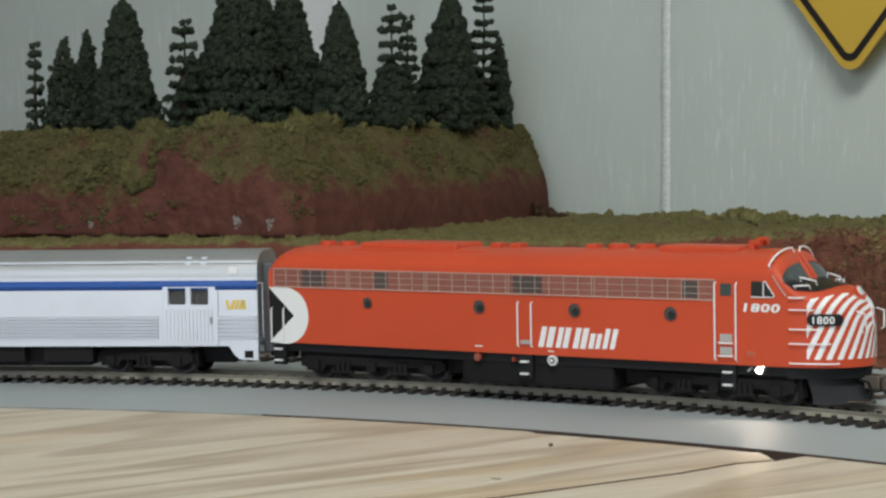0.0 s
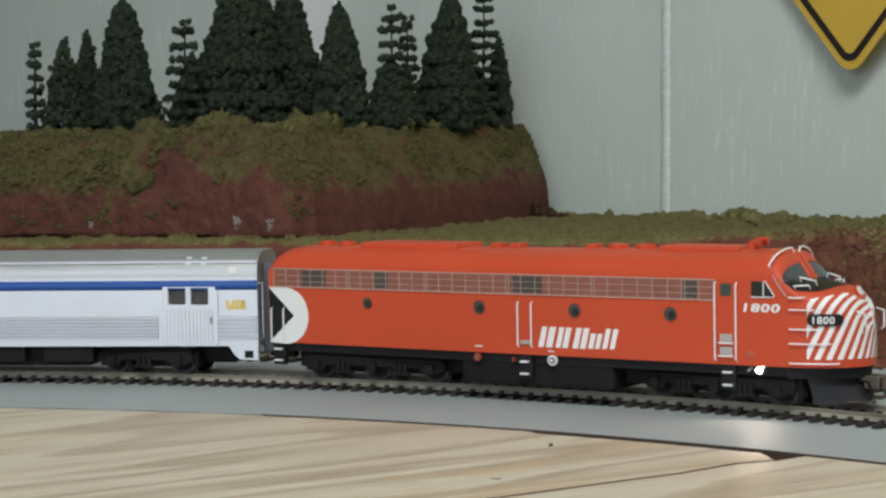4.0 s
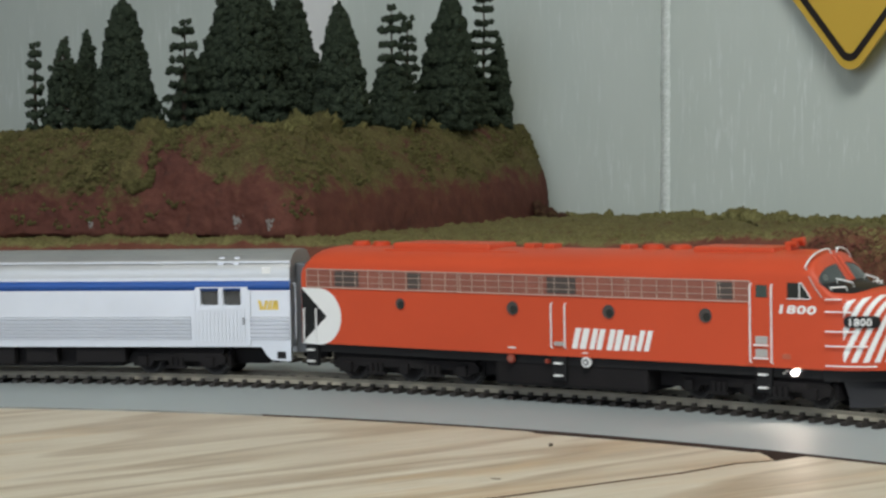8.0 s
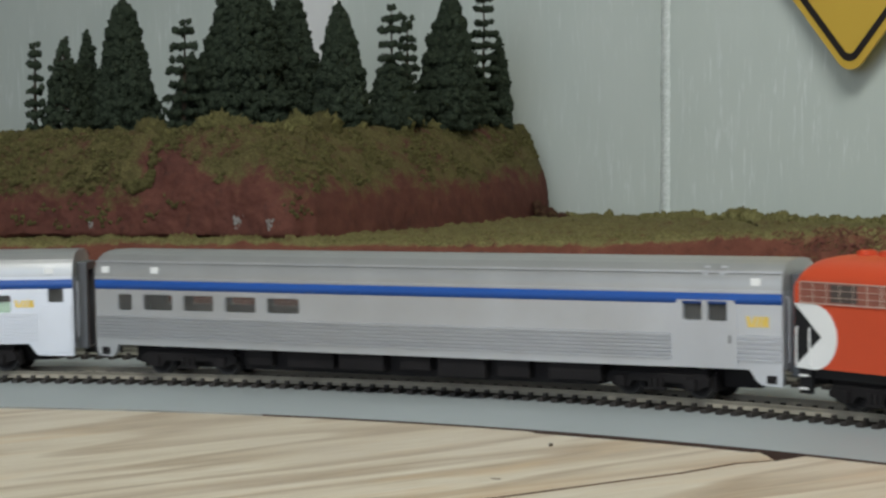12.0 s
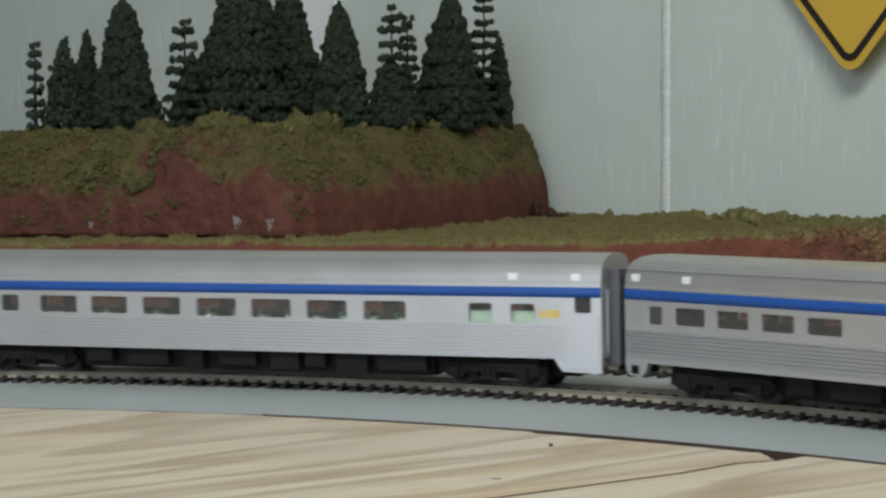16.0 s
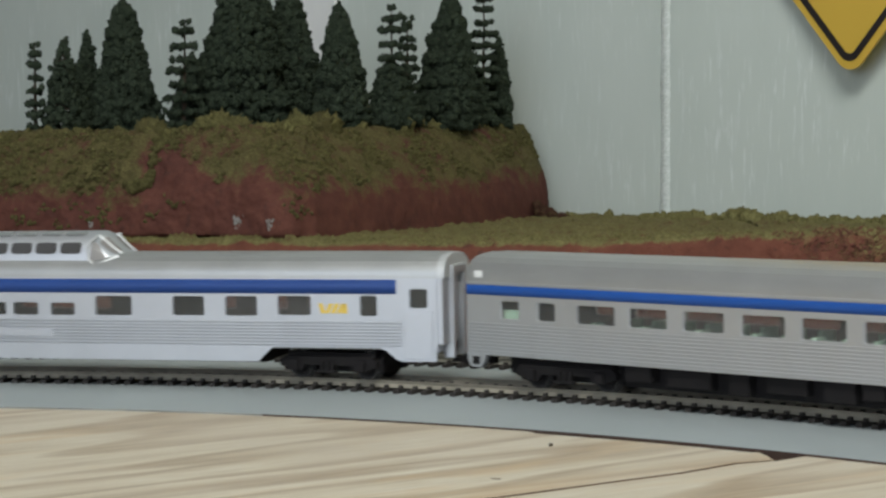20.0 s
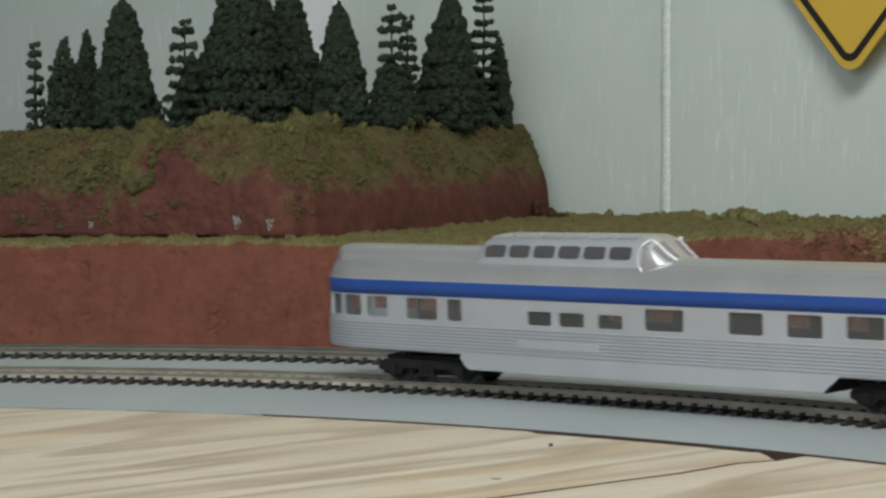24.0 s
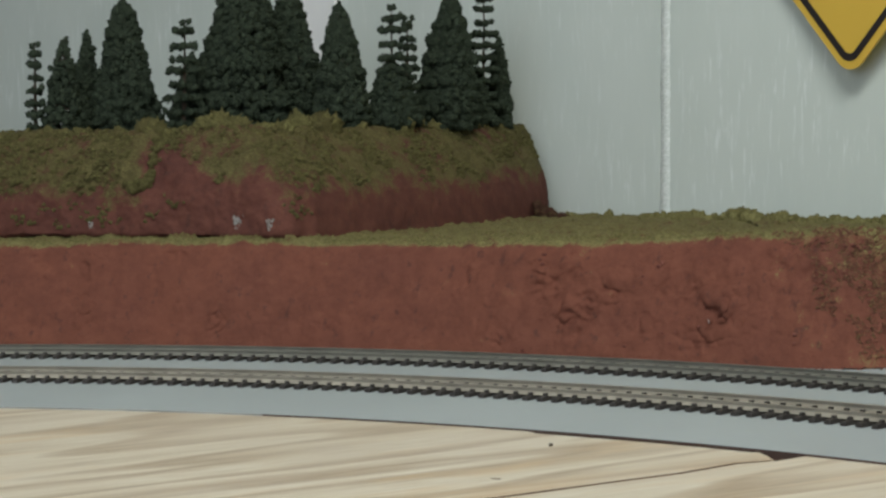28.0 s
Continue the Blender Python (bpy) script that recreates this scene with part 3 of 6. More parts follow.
def lower_bank():
    # foot of the cut, and how high its rim stands
    foot = smooth_path([(-0.30, 1.032, 0.0414), (-0.217, 1.022, 0.0421), (-0.146, 1.007, 0.0436), (-0.076, 0.986, 0.0431), (-0.0096, 0.959, 0.0428), (0.052, 0.922, 0.0442), (0.098, 0.8965, 0.0462), (0.127, 0.8785, 0.0480), (0.150, 0.8650, 0.0492), (0.166, 0.8590, 0.0495), (0.182, 0.8620, 0.0490), (0.205, 0.874, 0.0480), (0.24, 0.905, 0.047), (0.30, 0.970, 0.046)], 1150)
    prof = np.array([(0, 0), (0.0012, 0.02), (0.003, 0.10), (0.0055, 0.22), (0.008, 0.35), (0.0105, 0.48), (0.013, 0.61), (0.0155, 0.74), (0.018, 0.86), (0.0205, 0.95), (0.0235, 1.0), (0.027, 1.015), (0.032, 1.02)])
    k = np.linspace(0, 1, 84)
    t = np.r_[0, np.cumsum(np.hypot(np.diff(prof[:, 0]), np.diff(prof[:, 1]) * 0.047))]
    dd = np.interp(k * t[-1], t, prof[:, 0])
    hh = np.interp(k * t[-1], t, prof[:, 1])
    dd = np.r_[dd, 0.032 + 0.45 * np.linspace(0.02, 1, 56) ** 1.6]
    hh = np.r_[hh, np.full(56, 1.02)]
    tan = np.gradient(foot[:, :2], axis=0)
    tan /= np.linalg.norm(tan, axis=1, keepdims=True)
    nor = np.stack([-tan[:, 1], tan[:, 0]], -1)
    n, m = len(foot), len(dd)
    rows, turf = np.zeros((n, m, 3)), np.zeros((n, m))
    for i in range(n):
        last = None
        fx = foot[i, 0]
        right = max(0.0, min(1.0, (fx - 0.120) / 0.035))
        for j in range(m):
            d = dd[j]
            x, y = foot[i, :2] + nor[i] * min(d, 0.027)
            y += max(0.0, d - 0.027)
            k = min(1.0, max(0.0, (d - 0.03) / 0.11))
            lift = foot[i, 2] * (1 - k) + 0.0424 * k
            z = BED + (lift - BED) * hh[j]
            if wall_gap(x, y) < 0.001:
                x, y = last
            last = (x, y)
            # broken ground in the steep face: ledges, hollows and washed grooves
            if 0.02 < hh[j] < 0.99:
                k = math.sin(math.pi * min(1, max(0, hh[j]))) ** 0.5
                rough = min(1.0, max(0.45, (x - 0.0) / 0.06)) if x < 0.14 else 0.9
                q = Vector((x, y, z))
                groove = noise.noise(Vector((x * 120, y * 120, z * 26)))
                break_up = noise.fractal(q * 85, 0.8, 2.2, 4) + 0.7 * abs(noise.fractal(q * 170 + Vector((4, 0, 0)), 0.8, 2.2, 3))
                push = k * (0.0011 * groove + rough * 0.0008 * break_up)
                # slumped places where lumps and cracks show
                slump = sum(s * math.exp(-((x - cx) / sx) ** 2 - ((z - cz) / sz) ** 2) for cx, cz, sx, sz, s in SLUMPS)
                slump += 0.7 * max(0.0, noise.noise(Vector((x * 60, y * 60, z * 34 + 5))) - 0.21) / 0.3
                if slump > 0.04:
                    w = q + 0.0025 * noise.noise_vector(q * 160)
                    w2 = Vector((w.x, w.y, w.z * 1.5)) + 0.003 * noise.noise_vector(q * 90)
                    crack = max(0.0, 1 - 6 * abs(noise.noise(w2 * 110))) * max(0.0, 0.5 + noise.noise(w2 * 70 + Vector((9, 0, 0))))
                    crack += 0.5 * max(0.0, 1 - 5 * abs(noise.noise(w * 290))) * max(0.0, 0.4 + noise.noise(w * 130))
                    push += k * min(1.2, slump) * (0.0030 * noise.noise(w2 * 130) + 0.0018 * noise.noise(w * 330) - 0.0030 * crack)
                x, y = x - nor[i][0] * push, y - nor[i][1] * push
            rows[i, j] = x, y, z
            t0 = 0.0 if hh[j] < 0.955 else min(1.0, (hh[j] - 0.955) / 0.05)
            turf[i, j] = max(-0.45 + 1.45 * t0, -0.45 + right * (0.75 * max(0.0, min(1.0, (hh[j] - 0.35) / 0.45)) + 0.30 * max(0.0, min(1.0, (x - 0.16) / 0.03))))
    return land("embankment", rows, turf, "red-brown plaster embankment with turf on top", 0.0010, SOIL)


TURF_LINE = ((-0.34, -0.21, -0.17, -0.152, -0.147, -0.138, -0.130, -0.118, -0.108, -0.097, -0.088, -0.080, -0.072, -0.02, 0.07), (0.36, 0.40, 0.36, 0.46, 0.64, 0.86, 0.88, 0.66, 0.52, 0.60, 0.68, 0.60, 0.46, 0.47, 0.48))


def upper_hill():
    foot = smooth_path([(-0.34, 1.148), (-0.2315, 1.114), (-0.153, 1.080), (-0.088, 1.049), (-0.074, 1.045), (-0.062, 1.055), (-0.0387, 1.093), (0.0052, 1.170), (0.047, 1.250), (0.0640, 1.2900), (0.065, 1.301)], 900)
    rim = smooth_path([(-0.34, 1.188), (-0.226, 1.150), (-0.166, 1.122), (-0.118, 1.100), (-0.100, 1.094), (-0.085, 1.104), (-0.060, 1.134), (-0.016, 1.200), (0.030, 1.272), (0.048, 1.303), (0.050, 1.314)], 900)
    prof = np.array([(0.10, -0.03), (0.0, 0.0), (0.02, 0.10), (0.06, 0.25), (0.13, 0.40), (0.27, 0.55), (0.48, 0.71), (0.70, 0.85), (0.88, 0.95), (1.0, 1.0)])
    t = np.r_[0, np.cumsum(np.hypot(np.diff(prof[:, 0]) * 0.04, np.diff(prof[:, 1]) * 0.054))]
    k = np.linspace(0, t[-1], 110)
    a, b = np.interp(k, t, prof[:, 0]), np.interp(k, t, prof[:, 1])
    n, m = len(foot), len(a)
    extra = 24
    rows, turf = np.zeros((n, m + extra, 3)), np.zeros((n, m + extra))
    away = Vector((-0.30, 0.954))
    for i in range(n):
        fx = foot[i, 0]
        turned = min(1.0, max(0.0, (fx + 0.078) / 0.02))
        z0 = 0.0458 - 0.0028 * turned
        top = 0.0985 + 0.0006 * math.sin(fx * 60)
        wave = 0.22 * noise.noise(Vector((fx * 22, foot[i, 1] * 12, 2.2)))
        # lower limit of the turf: an overhanging lip, then a bare slip, then patches
        line = float(np.interp(fx, *TURF_LINE)) + wave * 0.45 * (1 - 0.6 * turned)
        for j in range(m):
            q = foot[i] + (rim[i] - foot[i]) * a[j]
            z = z0 + (top - z0) * b[j]
            if 0.02 < b[j] < 0.97:
                v = Vector((q[0], q[1], z))
                side = (foot[i] - rim[i]) / (np.linalg.norm(foot[i] - rim[i]) + 1e-9)
                k2 = math.sin(math.pi * b[j]) ** 0.5
                q = q + side * k2 * (1 - 0.8 * turned) * (0.0040 * noise.noise(v * 42) + 0.0026 * max(-0.2, noise.noise(v * 95 + Vector((3, 1, 0)))))
            rows[i, j] = *q, z
            turf[i, j] = max(-0.9, min(0.85, 0.42 + (b[j] - line) / 0.20 * 0.8))
        back = Vector(rim[i])
        far = max(0.0, wall_gap(*back) - 0.002) / -away.dot(WALL_IN)
        for j in range(extra):
            q = back + away * far * ((j + 1) / extra)
            rows[i, m + j] = q.x, q.y, top - 0.0012 * min(1, (j + 1) / 4)
            turf[i, m + j] = 1
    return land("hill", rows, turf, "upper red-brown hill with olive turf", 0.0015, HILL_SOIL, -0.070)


def mound(x, y, z, r, tall, seed):
    """One soft ragged cushion of flock."""
    n, m = 20, 10
    vs = []
    for i in range(m):
        e = math.pi / 2 - (math.pi / 2 + 0.6) * i / (m - 1)
        for k in range(n):
            a = 2 * math.pi * k / n
            d = Vector((math.cos(a) * math.cos(e), math.sin(a) * math.cos(e), math.sin(e) * tall))
            q = Vector((x, y, z)) + d * r
            g = 1 + 0.6 * noise.noise(q * 260 + Vector((seed, 0, 0))) + 0.5 * noise.noise(q * 640)
            vs.append(Vector((x, y, z - 0.0008)) + d * r * g)
    fs = [(i * n + k, (i + 1) * n + k, (i + 1) * n + (k + 1) % n, i * n + (k + 1) % n) for i in range(m - 1) for k in range(n)]
    return vs, fs


def tufts(name, spots, fluff, label, seed, mat, cushions=((), ())):
    """Soft flock cushions (x, y, z, radius), loose crumbs of flock (x, y, z) and foam lumps."""
    rng = np.random.default_rng(seed)
    vs, fs = [], []
    crumbs = [tuple(p) for p in fluff]
    for i, (x, y, z, r) in enumerate(spots):
        v, f = mound(x, y, z, r, 0.95, i * 0.37 + seed)
        b = len(vs)
        vs += v
        for q in f:
            fs += [(b + q[0], b + q[1], b + q[2]), (b + q[0], b + q[2], b + q[3])]
        for k in rng.integers(0, len(v), 8 + int(16000 * r)):
            crumbs.append(tuple(v[k]))
    meshes = [(np.array(vs).reshape(-1, 3), np.array(fs).reshape(-1, 3)), grit(crumbs, rng.uniform(0.00030, 0.00068, len(crumbs)), seed)]
    if len(cushions[0]):
        meshes.append(lumps(*cushions, 0.00042, seed + 5, 0.75, 2.2))
    return tagged(part(name, merged(*meshes), mat, None, "", True), label, "turf", kind="stuff")


def conifer(x, y, h, r, lean, tiers, seed, gaps=0.0):
    """Trunk, twigs and a crown of foam lumps set in rows."""
    rng = np.random.default_rng(seed)
    tree = empty("conifer_tree", "dark green flocked model conifer, sparse tiers of branches" if tiers else "dark green flocked model conifer with dense cone crown", "tree", "trees on the hill")
    tree.location = (x, y, 0.0975)
    bm = bmesh.new()
    steps = 8
    rod(bm, [(lean * i / steps, 0, -0.003 + (h + 0.002) * i / steps) for i in range(steps + 1)], 0.0011, 6)
    for v in bm.verts:
        k = 1.25 - 0.95 * max(0, v.co.z) / h
        cx = lean * max(0, v.co.z) / h
        v.co.x, v.co.y = cx + (v.co.x - cx) * k, v.co.y * k
    limbs, cs, rs = [], [], []

    def lump(px, py, pz, size):
        cs.append((px + rng.normal(0, 0.0004), py + rng.normal(0, 0.0004), pz + rng.normal(0, 0.0004)))
        rs.append(size)

    if tiers:
        levels = max(6, int(h / (0.0062 if r < 0.009 else 0.0070)))
        for i in range(levels):
            f = i / (levels - 0.6)
            zz = h * (0.06 + 0.90 * f) + rng.uniform(-0.0008, 0.0008)
            rad = max(0.0030, r * (1 - f ** 1.6 * 0.60) * rng.uniform(0.80, 1.12) - 0.0006)
            arms = 7 if rad > 0.006 else 5
            turn = rng.uniform(0, 6.28)
            for k in range(arms):
                a = turn + 6.283 * k / arms + rng.uniform(-0.25, 0.25)
                ln = rad * rng.uniform(0.72, 1.06)
                rise = rng.uniform(-0.0008, 0.0012)
                limbs.append(((lean * zz / h, 0, zz - 0.001), (lean * zz / h + ln * math.cos(a), ln * math.sin(a), zz + rise)))
                for q in np.linspace(0.25, 1.0, max(2, int(rad / 0.0017))):
                    lump(lean * zz / h + ln * q * math.cos(a), ln * q * math.sin(a), zz + rise * q, (0.0010 + 0.0006 * q) * rng.uniform(0.8, 1.2))
        for q in (-1, 1):
            lump(lean + q * 0.0016, 0, h * 0.99 + rng.uniform(0, 0.001), 0.0015)
    else:
        rows = int(h / 0.0025)
        phase = rng.uniform(0, 6.28)
        for i in range(rows):
            f = (i + 0.3) / rows
            rad = 1.15 * r * (1 - f) ** 0.56 * (0.86 + 0.18 * rng.random()) * (0.88 if f < 0.05 else 1.0)
            zz = h * (0.02 + 0.965 * f)
            size = min(0.0018, 0.0010 + 0.06 * rad)
            q0 = max(0.0006, rad - size)
            count = max(3, int(6.283 * q0 / (size * 1.35)))
            for k in range(count):
                if rng.random() < gaps:
                    continue
                a = 6.283 * (k + 0.5 * (i % 2)) / count + rng.uniform(-0.25, 0.25)
                dent = 0.96 + 0.05 * math.sin(3 * a + phase + 9 * f) + 0.10 * noise.noise(Vector((a * 2.2, zz * 160, phase))) + rng.uniform(-0.14, 0.09)
                q = q0 * dent
                lump(lean * zz / h + q * math.cos(a), q * math.sin(a), zz - 0.08 * q, size * rng.uniform(0.55, 1.35))
                if q0 > 0.004 and gaps == 0 and k % 2 == 0:
                    lump(lean * zz / h + 0.78 * q * math.cos(a), 0.78 * q * math.sin(a), zz, size * 1.5)
            if rad > 0.004:
                for a in rng.uniform(0, 6.28, 3):
                    limbs.append(((lean * zz / h, 0, zz), (lean * zz / h + 0.85 * rad * math.cos(a), 0.85 * rad * math.sin(a), zz - 0.001)))
        lump(lean, 0, h * 0.985, 0.0011)
    for a, b in limbs:
        rod(bm, [a, b], 0.0004, 4)
    part("trunk", bm, TRUNK, tree)
    part("crown", lumps(cs, rs, 0.00056, seed, 1.15, 2.0), NEEDLES, tree)
    return tree


room()
warning_sign()
white_strip()
table()
track(RING, RAD, -68, 150, -3, 62, "near model railway track with dark ties", RAIL_SIDE, NICKEL)
track(RING2, RAD2, -35, 60, -8, 52, "second model railway track behind the first", RAIL_DULL, RAIL_DULL)
BANK, BANK_P = lower_bank()
HILL, HILL_P = upper_hill()

# foot x, y, height, crown radius, lean of the tip
CONES = [(-0.199, 1.2, 0.058, 0.0098, 0.0015), (-0.207, 1.17, 0.053, 0.0112, 0.002), (-0.175, 1.19, 0.077, 0.0183, -0.0006), (-0.114, 1.2, 0.095, 0.028, 0.0039), (-0.085, 1.23, 0.084, 0.0209, -0.0016), (-0.054, 1.18, 0.071, 0.0156, -0.0009), (-0.027, 1.1937, 0.0396, 0.0152, -0.0009), (0.0021, 1.2384, 0.0796, 0.02, 0.0053), (0.0011, 1.2351, 0.0432, 0.0137, -0.0016), (0.0347, 1.29, 0.0545, 0.0089, 0.0015), (-0.107, 1.27, 0.081, 0.0168, 0.0043), (0.0219, 1.269, 0.0354, 0.0107, 0.0005), (-0.073, 1.25, 0.045, 0.0099, 0.0008), (-0.146, 1.23, 0.046, 0.0114, 0.0042), (-0.018, 1.2061, 0.0246, 0.0096, -0.0005)]
TIERED = [(-0.222, 1.17, 0.049, 0.0056, 0.0007), (-0.141, 1.17, 0.06, 0.0124, 0.0022), (-0.0271, 1.1924, 0.0671, 0.0125, 0.0006), (-0.019, 1.21, 0.062, 0.008, 0.0011), (0.0248, 1.272, 0.0822, 0.0118, 0.0023), (-0.218, 1.21, 0.041, 0.0064, 0.0017)]

for i, row in enumerate(CONES):
    conifer(*row, False, 100 + i, 0.22 if i == 1 else 0.0)
for i, row in enumerate(TIERED):
    conifer(*row, True, 200 + i)


def scatter_turf():
    rng = np.random.default_rng(5)
    spots = []
    n, m = HILL_P.shape[:2]
    lead = HILL.data.attributes["turf"]
    val = np.zeros(n * m, np.float32)
    lead.data.foreach_get("value", val)
    val = val.reshape(n, m)
    fluff, cs, rs = [], [], []
    for k in range(26000):
        i, j = rng.integers(40, n - 3), rng.integers(14, 124)
        x, y, z = HILL_P[i, j]
        q = Vector((x, y, z))
        grow = val[i, j] + 0.95 * noise.noise(q * 48) + 0.75 * noise.noise(q * 140) - (0.22 if x > -0.145 else 0.0)
        if wall_gap(x, y) > 0.004 and grow > 0.52:
            if k % 6 == 0 and grow > 0.62:
                cs.append((x, y - 0.0002, z - 0.0002))
                rs.append(rng.uniform(0.0008, 0.0016) * (1.25 if grow > 1.0 else 0.9))
            else:
                fluff.append((x, y, z + 0.0001))
    # the turf's lip hangs over the bare slip
    for fx in np.arange(-0.164, -0.132, 0.0011):
        i = int(np.argmin(np.abs(HILL_P[:, 60, 0] - fx)))
        b = float(np.interp(fx, *TURF_LINE))
        j = int(np.argmin(np.abs(HILL_P[i, :110, 2] - (0.0458 + 0.0527 * b))))
        for _ in range(3):
            x, y, z = HILL_P[i, min(109, j + int(rng.integers(0, 9)))]
            cs.append((x + rng.normal(0, 0.0008), y - 0.0008, z))
            rs.append(rng.uniform(0.0011, 0.0021))
    # sparse tufts low on the slope
    for fx, b in ((-0.222, 0.18), (-0.216, 0.10), (-0.205, 0.22), (-0.200, 0.08), (-0.190, 0.27), (-0.184, 0.16), (-0.176, 0.22), (-0.172, 0.13), (-0.150, 0.20), (-0.136, 0.30), (-0.075, 0.30), (-0.072, 0.2)):
        i = int(np.argmin(np.abs(HILL_P[:, 40, 0] - fx)))
        for _ in range(9):
            ii = max(0, min(n - 1, i + int(rng.normal(0, 5))))
            j = int(np.argmin(np.abs(HILL_P[ii, :110, 2] - (0.0458 + 0.0527 * (b + rng.normal(0, 0.03))))))
            cs.append(tuple(HILL_P[ii, j]))
            rs.append(rng.uniform(0.0006, 0.0012))
    # cushions along the rim
    for bx, r in ((-0.152, 0.0042), (-0.143, 0.0034), (-0.115, 0.0046), (-0.104, 0.0034), (-0.084, 0.0034), (-0.069, 0.0056), (-0.060, 0.0050), (-0.026, 0.0042), (-0.018, 0.0030), (-0.004, 0.0026)):
        i = int(np.argmin(np.abs(HILL_P[:, 109, 0] - bx)))
        for _ in range(6):
            spots.append((bx + rng.normal(0, r * 0.8), HILL_P[i, 109, 1] + 0.006 + rng.normal(0, 0.002), HILL_P[i, 109, 2] - 0.0004, 1.45 * r * rng.uniform(0.5, 1.1)))
    for _ in range(260):
        i = rng.integers(60, n - 60)
        x, y, z = HILL_P[i, rng.integers(109, 116)]
        spots.append((x, y, z + 0.0002, rng.uniform(0.0014, 0.0028)))
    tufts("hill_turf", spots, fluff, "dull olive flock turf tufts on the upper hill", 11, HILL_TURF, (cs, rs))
    # spilt soil where the hill's end meets the wall
    cs, rs = [], []
    for _ in range(150):
        k = rng.random() ** 1.4
        cs.append((0.056 + 0.024 * k, 1.262 + rng.uniform(-0.004, 0.012), 0.0425 + 0.010 * (1 - k) ** 1.5 * rng.random()))
        rs.append(rng.uniform(0.0010, 0.0026) * (1.1 - 0.5 * k))
    tagged(part("spilt_soil", lumps(cs, rs, 0.0005, 41, 0.8), HILL_CRUMB, None, "", True), "dark red-brown soil spilt at the hill's foot", "soil", kind="stuff")
    spots, fluff = [], []
    n, m = BANK_P.shape[:2]
    for _ in range(7000):
        i, j = rng.integers(60, n - 20), rng.integers(78, 96)
        x, y, z = BANK_P[i, j]
        if wall_gap(x, y) > 0.004 and x < 0.26:
            fluff.append((x, y, z))
    for _ in range(9000):
        i, j = rng.integers(60, n - 20), rng.integers(96, 134)
        x, y, z = BANK_P[i, j]
        if wall_gap(x, y) > 0.004 and x < 0.26 and noise.noise(Vector((x * 40, y * 40, 1))) > 0.05:
            fluff.append((x, y, z))
    # taller growth along the wall
    for _ in range(800):
        i = rng.integers(560, n - 10)
        ok = [j for j in range(84, m) if 0.003 < wall_gap(*BANK_P[i, j, :2]) < 0.03]
        if ok and BANK_P[i, ok[0], 0] > 0.066:
            x, y, z = BANK_P[i, ok[rng.integers(0, len(ok))]]
            hump = (0.8 + 1.3 * max(0.0, noise.noise(Vector((x * 70, 0, 0.3))))) * (1.45 if x > 0.115 else 1.0)
            spots.append((x, y, z - 0.0004, rng.uniform(0.0012, 0.0028) * hump))
    # patches hanging on the bank's far end
    for _ in range(5000):
        i, j = rng.integers(780, n - 40), rng.integers(34, 84)
        x, y, z = BANK_P[i, j]
        if 0.118 < x < 0.24 and noise.noise(Vector((x * 55, y * 55, z * 75))) + 4.0 * (x - 0.16) + 9.0 * (z - 0.034) > 0.40:
            fluff.append((x, y, z))
            fluff.append((x + 0.0004, y, z + 0.0004))
    tufts("embankment_turf", spots, fluff, "olive flock turf tufts on the embankment", 12, TURF)
    # broken ground with tufts; its lumps stand in for the turned end's shade
    cs, rs = [], []
    for _ in range(16000):
        i, j = rng.integers(760, n - 30), rng.integers(6, 86)
        x, y, z = BANK_P[i, j]
        q = Vector((x, y, z))
        over = x - 0.143 - (0.046 - z) * 0.62 + 0.010 * noise.noise(q * 70)
        if 0.0 < over and x < 0.235 and noise.noise(q * 120 + Vector((2, 0, 0))) > -0.25:
            cs.append((x, y + 0.0002, z - 0.0003))
            rs.append(rng.uniform(0.0003, 0.0008))
    tagged(part("rough_soil", lumps(cs[:4600], rs[:4600], 0.00040, 43, 0.55, 2.2), ROUGH_SOIL, None, "", True), "rough soil lumps giving shade to the embankment's turned end", "soil", kind="stuff")
    # crumbs of plaster and soil lodged in the broken face
    cs, rs = [], []
    for _ in range(420):
        i, j = rng.integers(460, n - 80), rng.integers(4, 70)
        x, y, z = BANK_P[i, j]
        if noise.noise(Vector((x, y, z)) * 48) > 0.25 and 0.02 < x < 0.20:
            cs.append((x, y, z))
            rs.append(rng.uniform(0.0004, 0.0012))
    for _ in range(160):
        i = rng.integers(40, n - 80)
        x, y, z = BANK_P[i, 1]
        cs.append((x + rng.normal(0, 0.001), y - abs(rng.normal(0, 0.002)), BED + 0.0002))
        rs.append(rng.uniform(0.0003, 0.0009))
    tagged(part("soil_crumbs", clumps(cs, rs, 0.8, 31, 0.5), CRUMB), "red-brown crumbs on the embankment face", "soil", kind="stuff")


ROUGH_SOIL = clump_material("rough_red_soil", (0.135, 0.055, 0.040), (0.152, 0.064, 0.045), (0.150, 0.112, 0.050))
HILL_CRUMB = clump_material("maroon_crumb", (0.070, 0.032, 0.024), (0.092, 0.044, 0.030), (0.105, 0.072, 0.036))
CRUMB = clump_material("soil_crumb", (0.12, 0.045, 0.036), (0.165, 0.062, 0.048), (0.21, 0.085, 0.065))
scatter_turf()


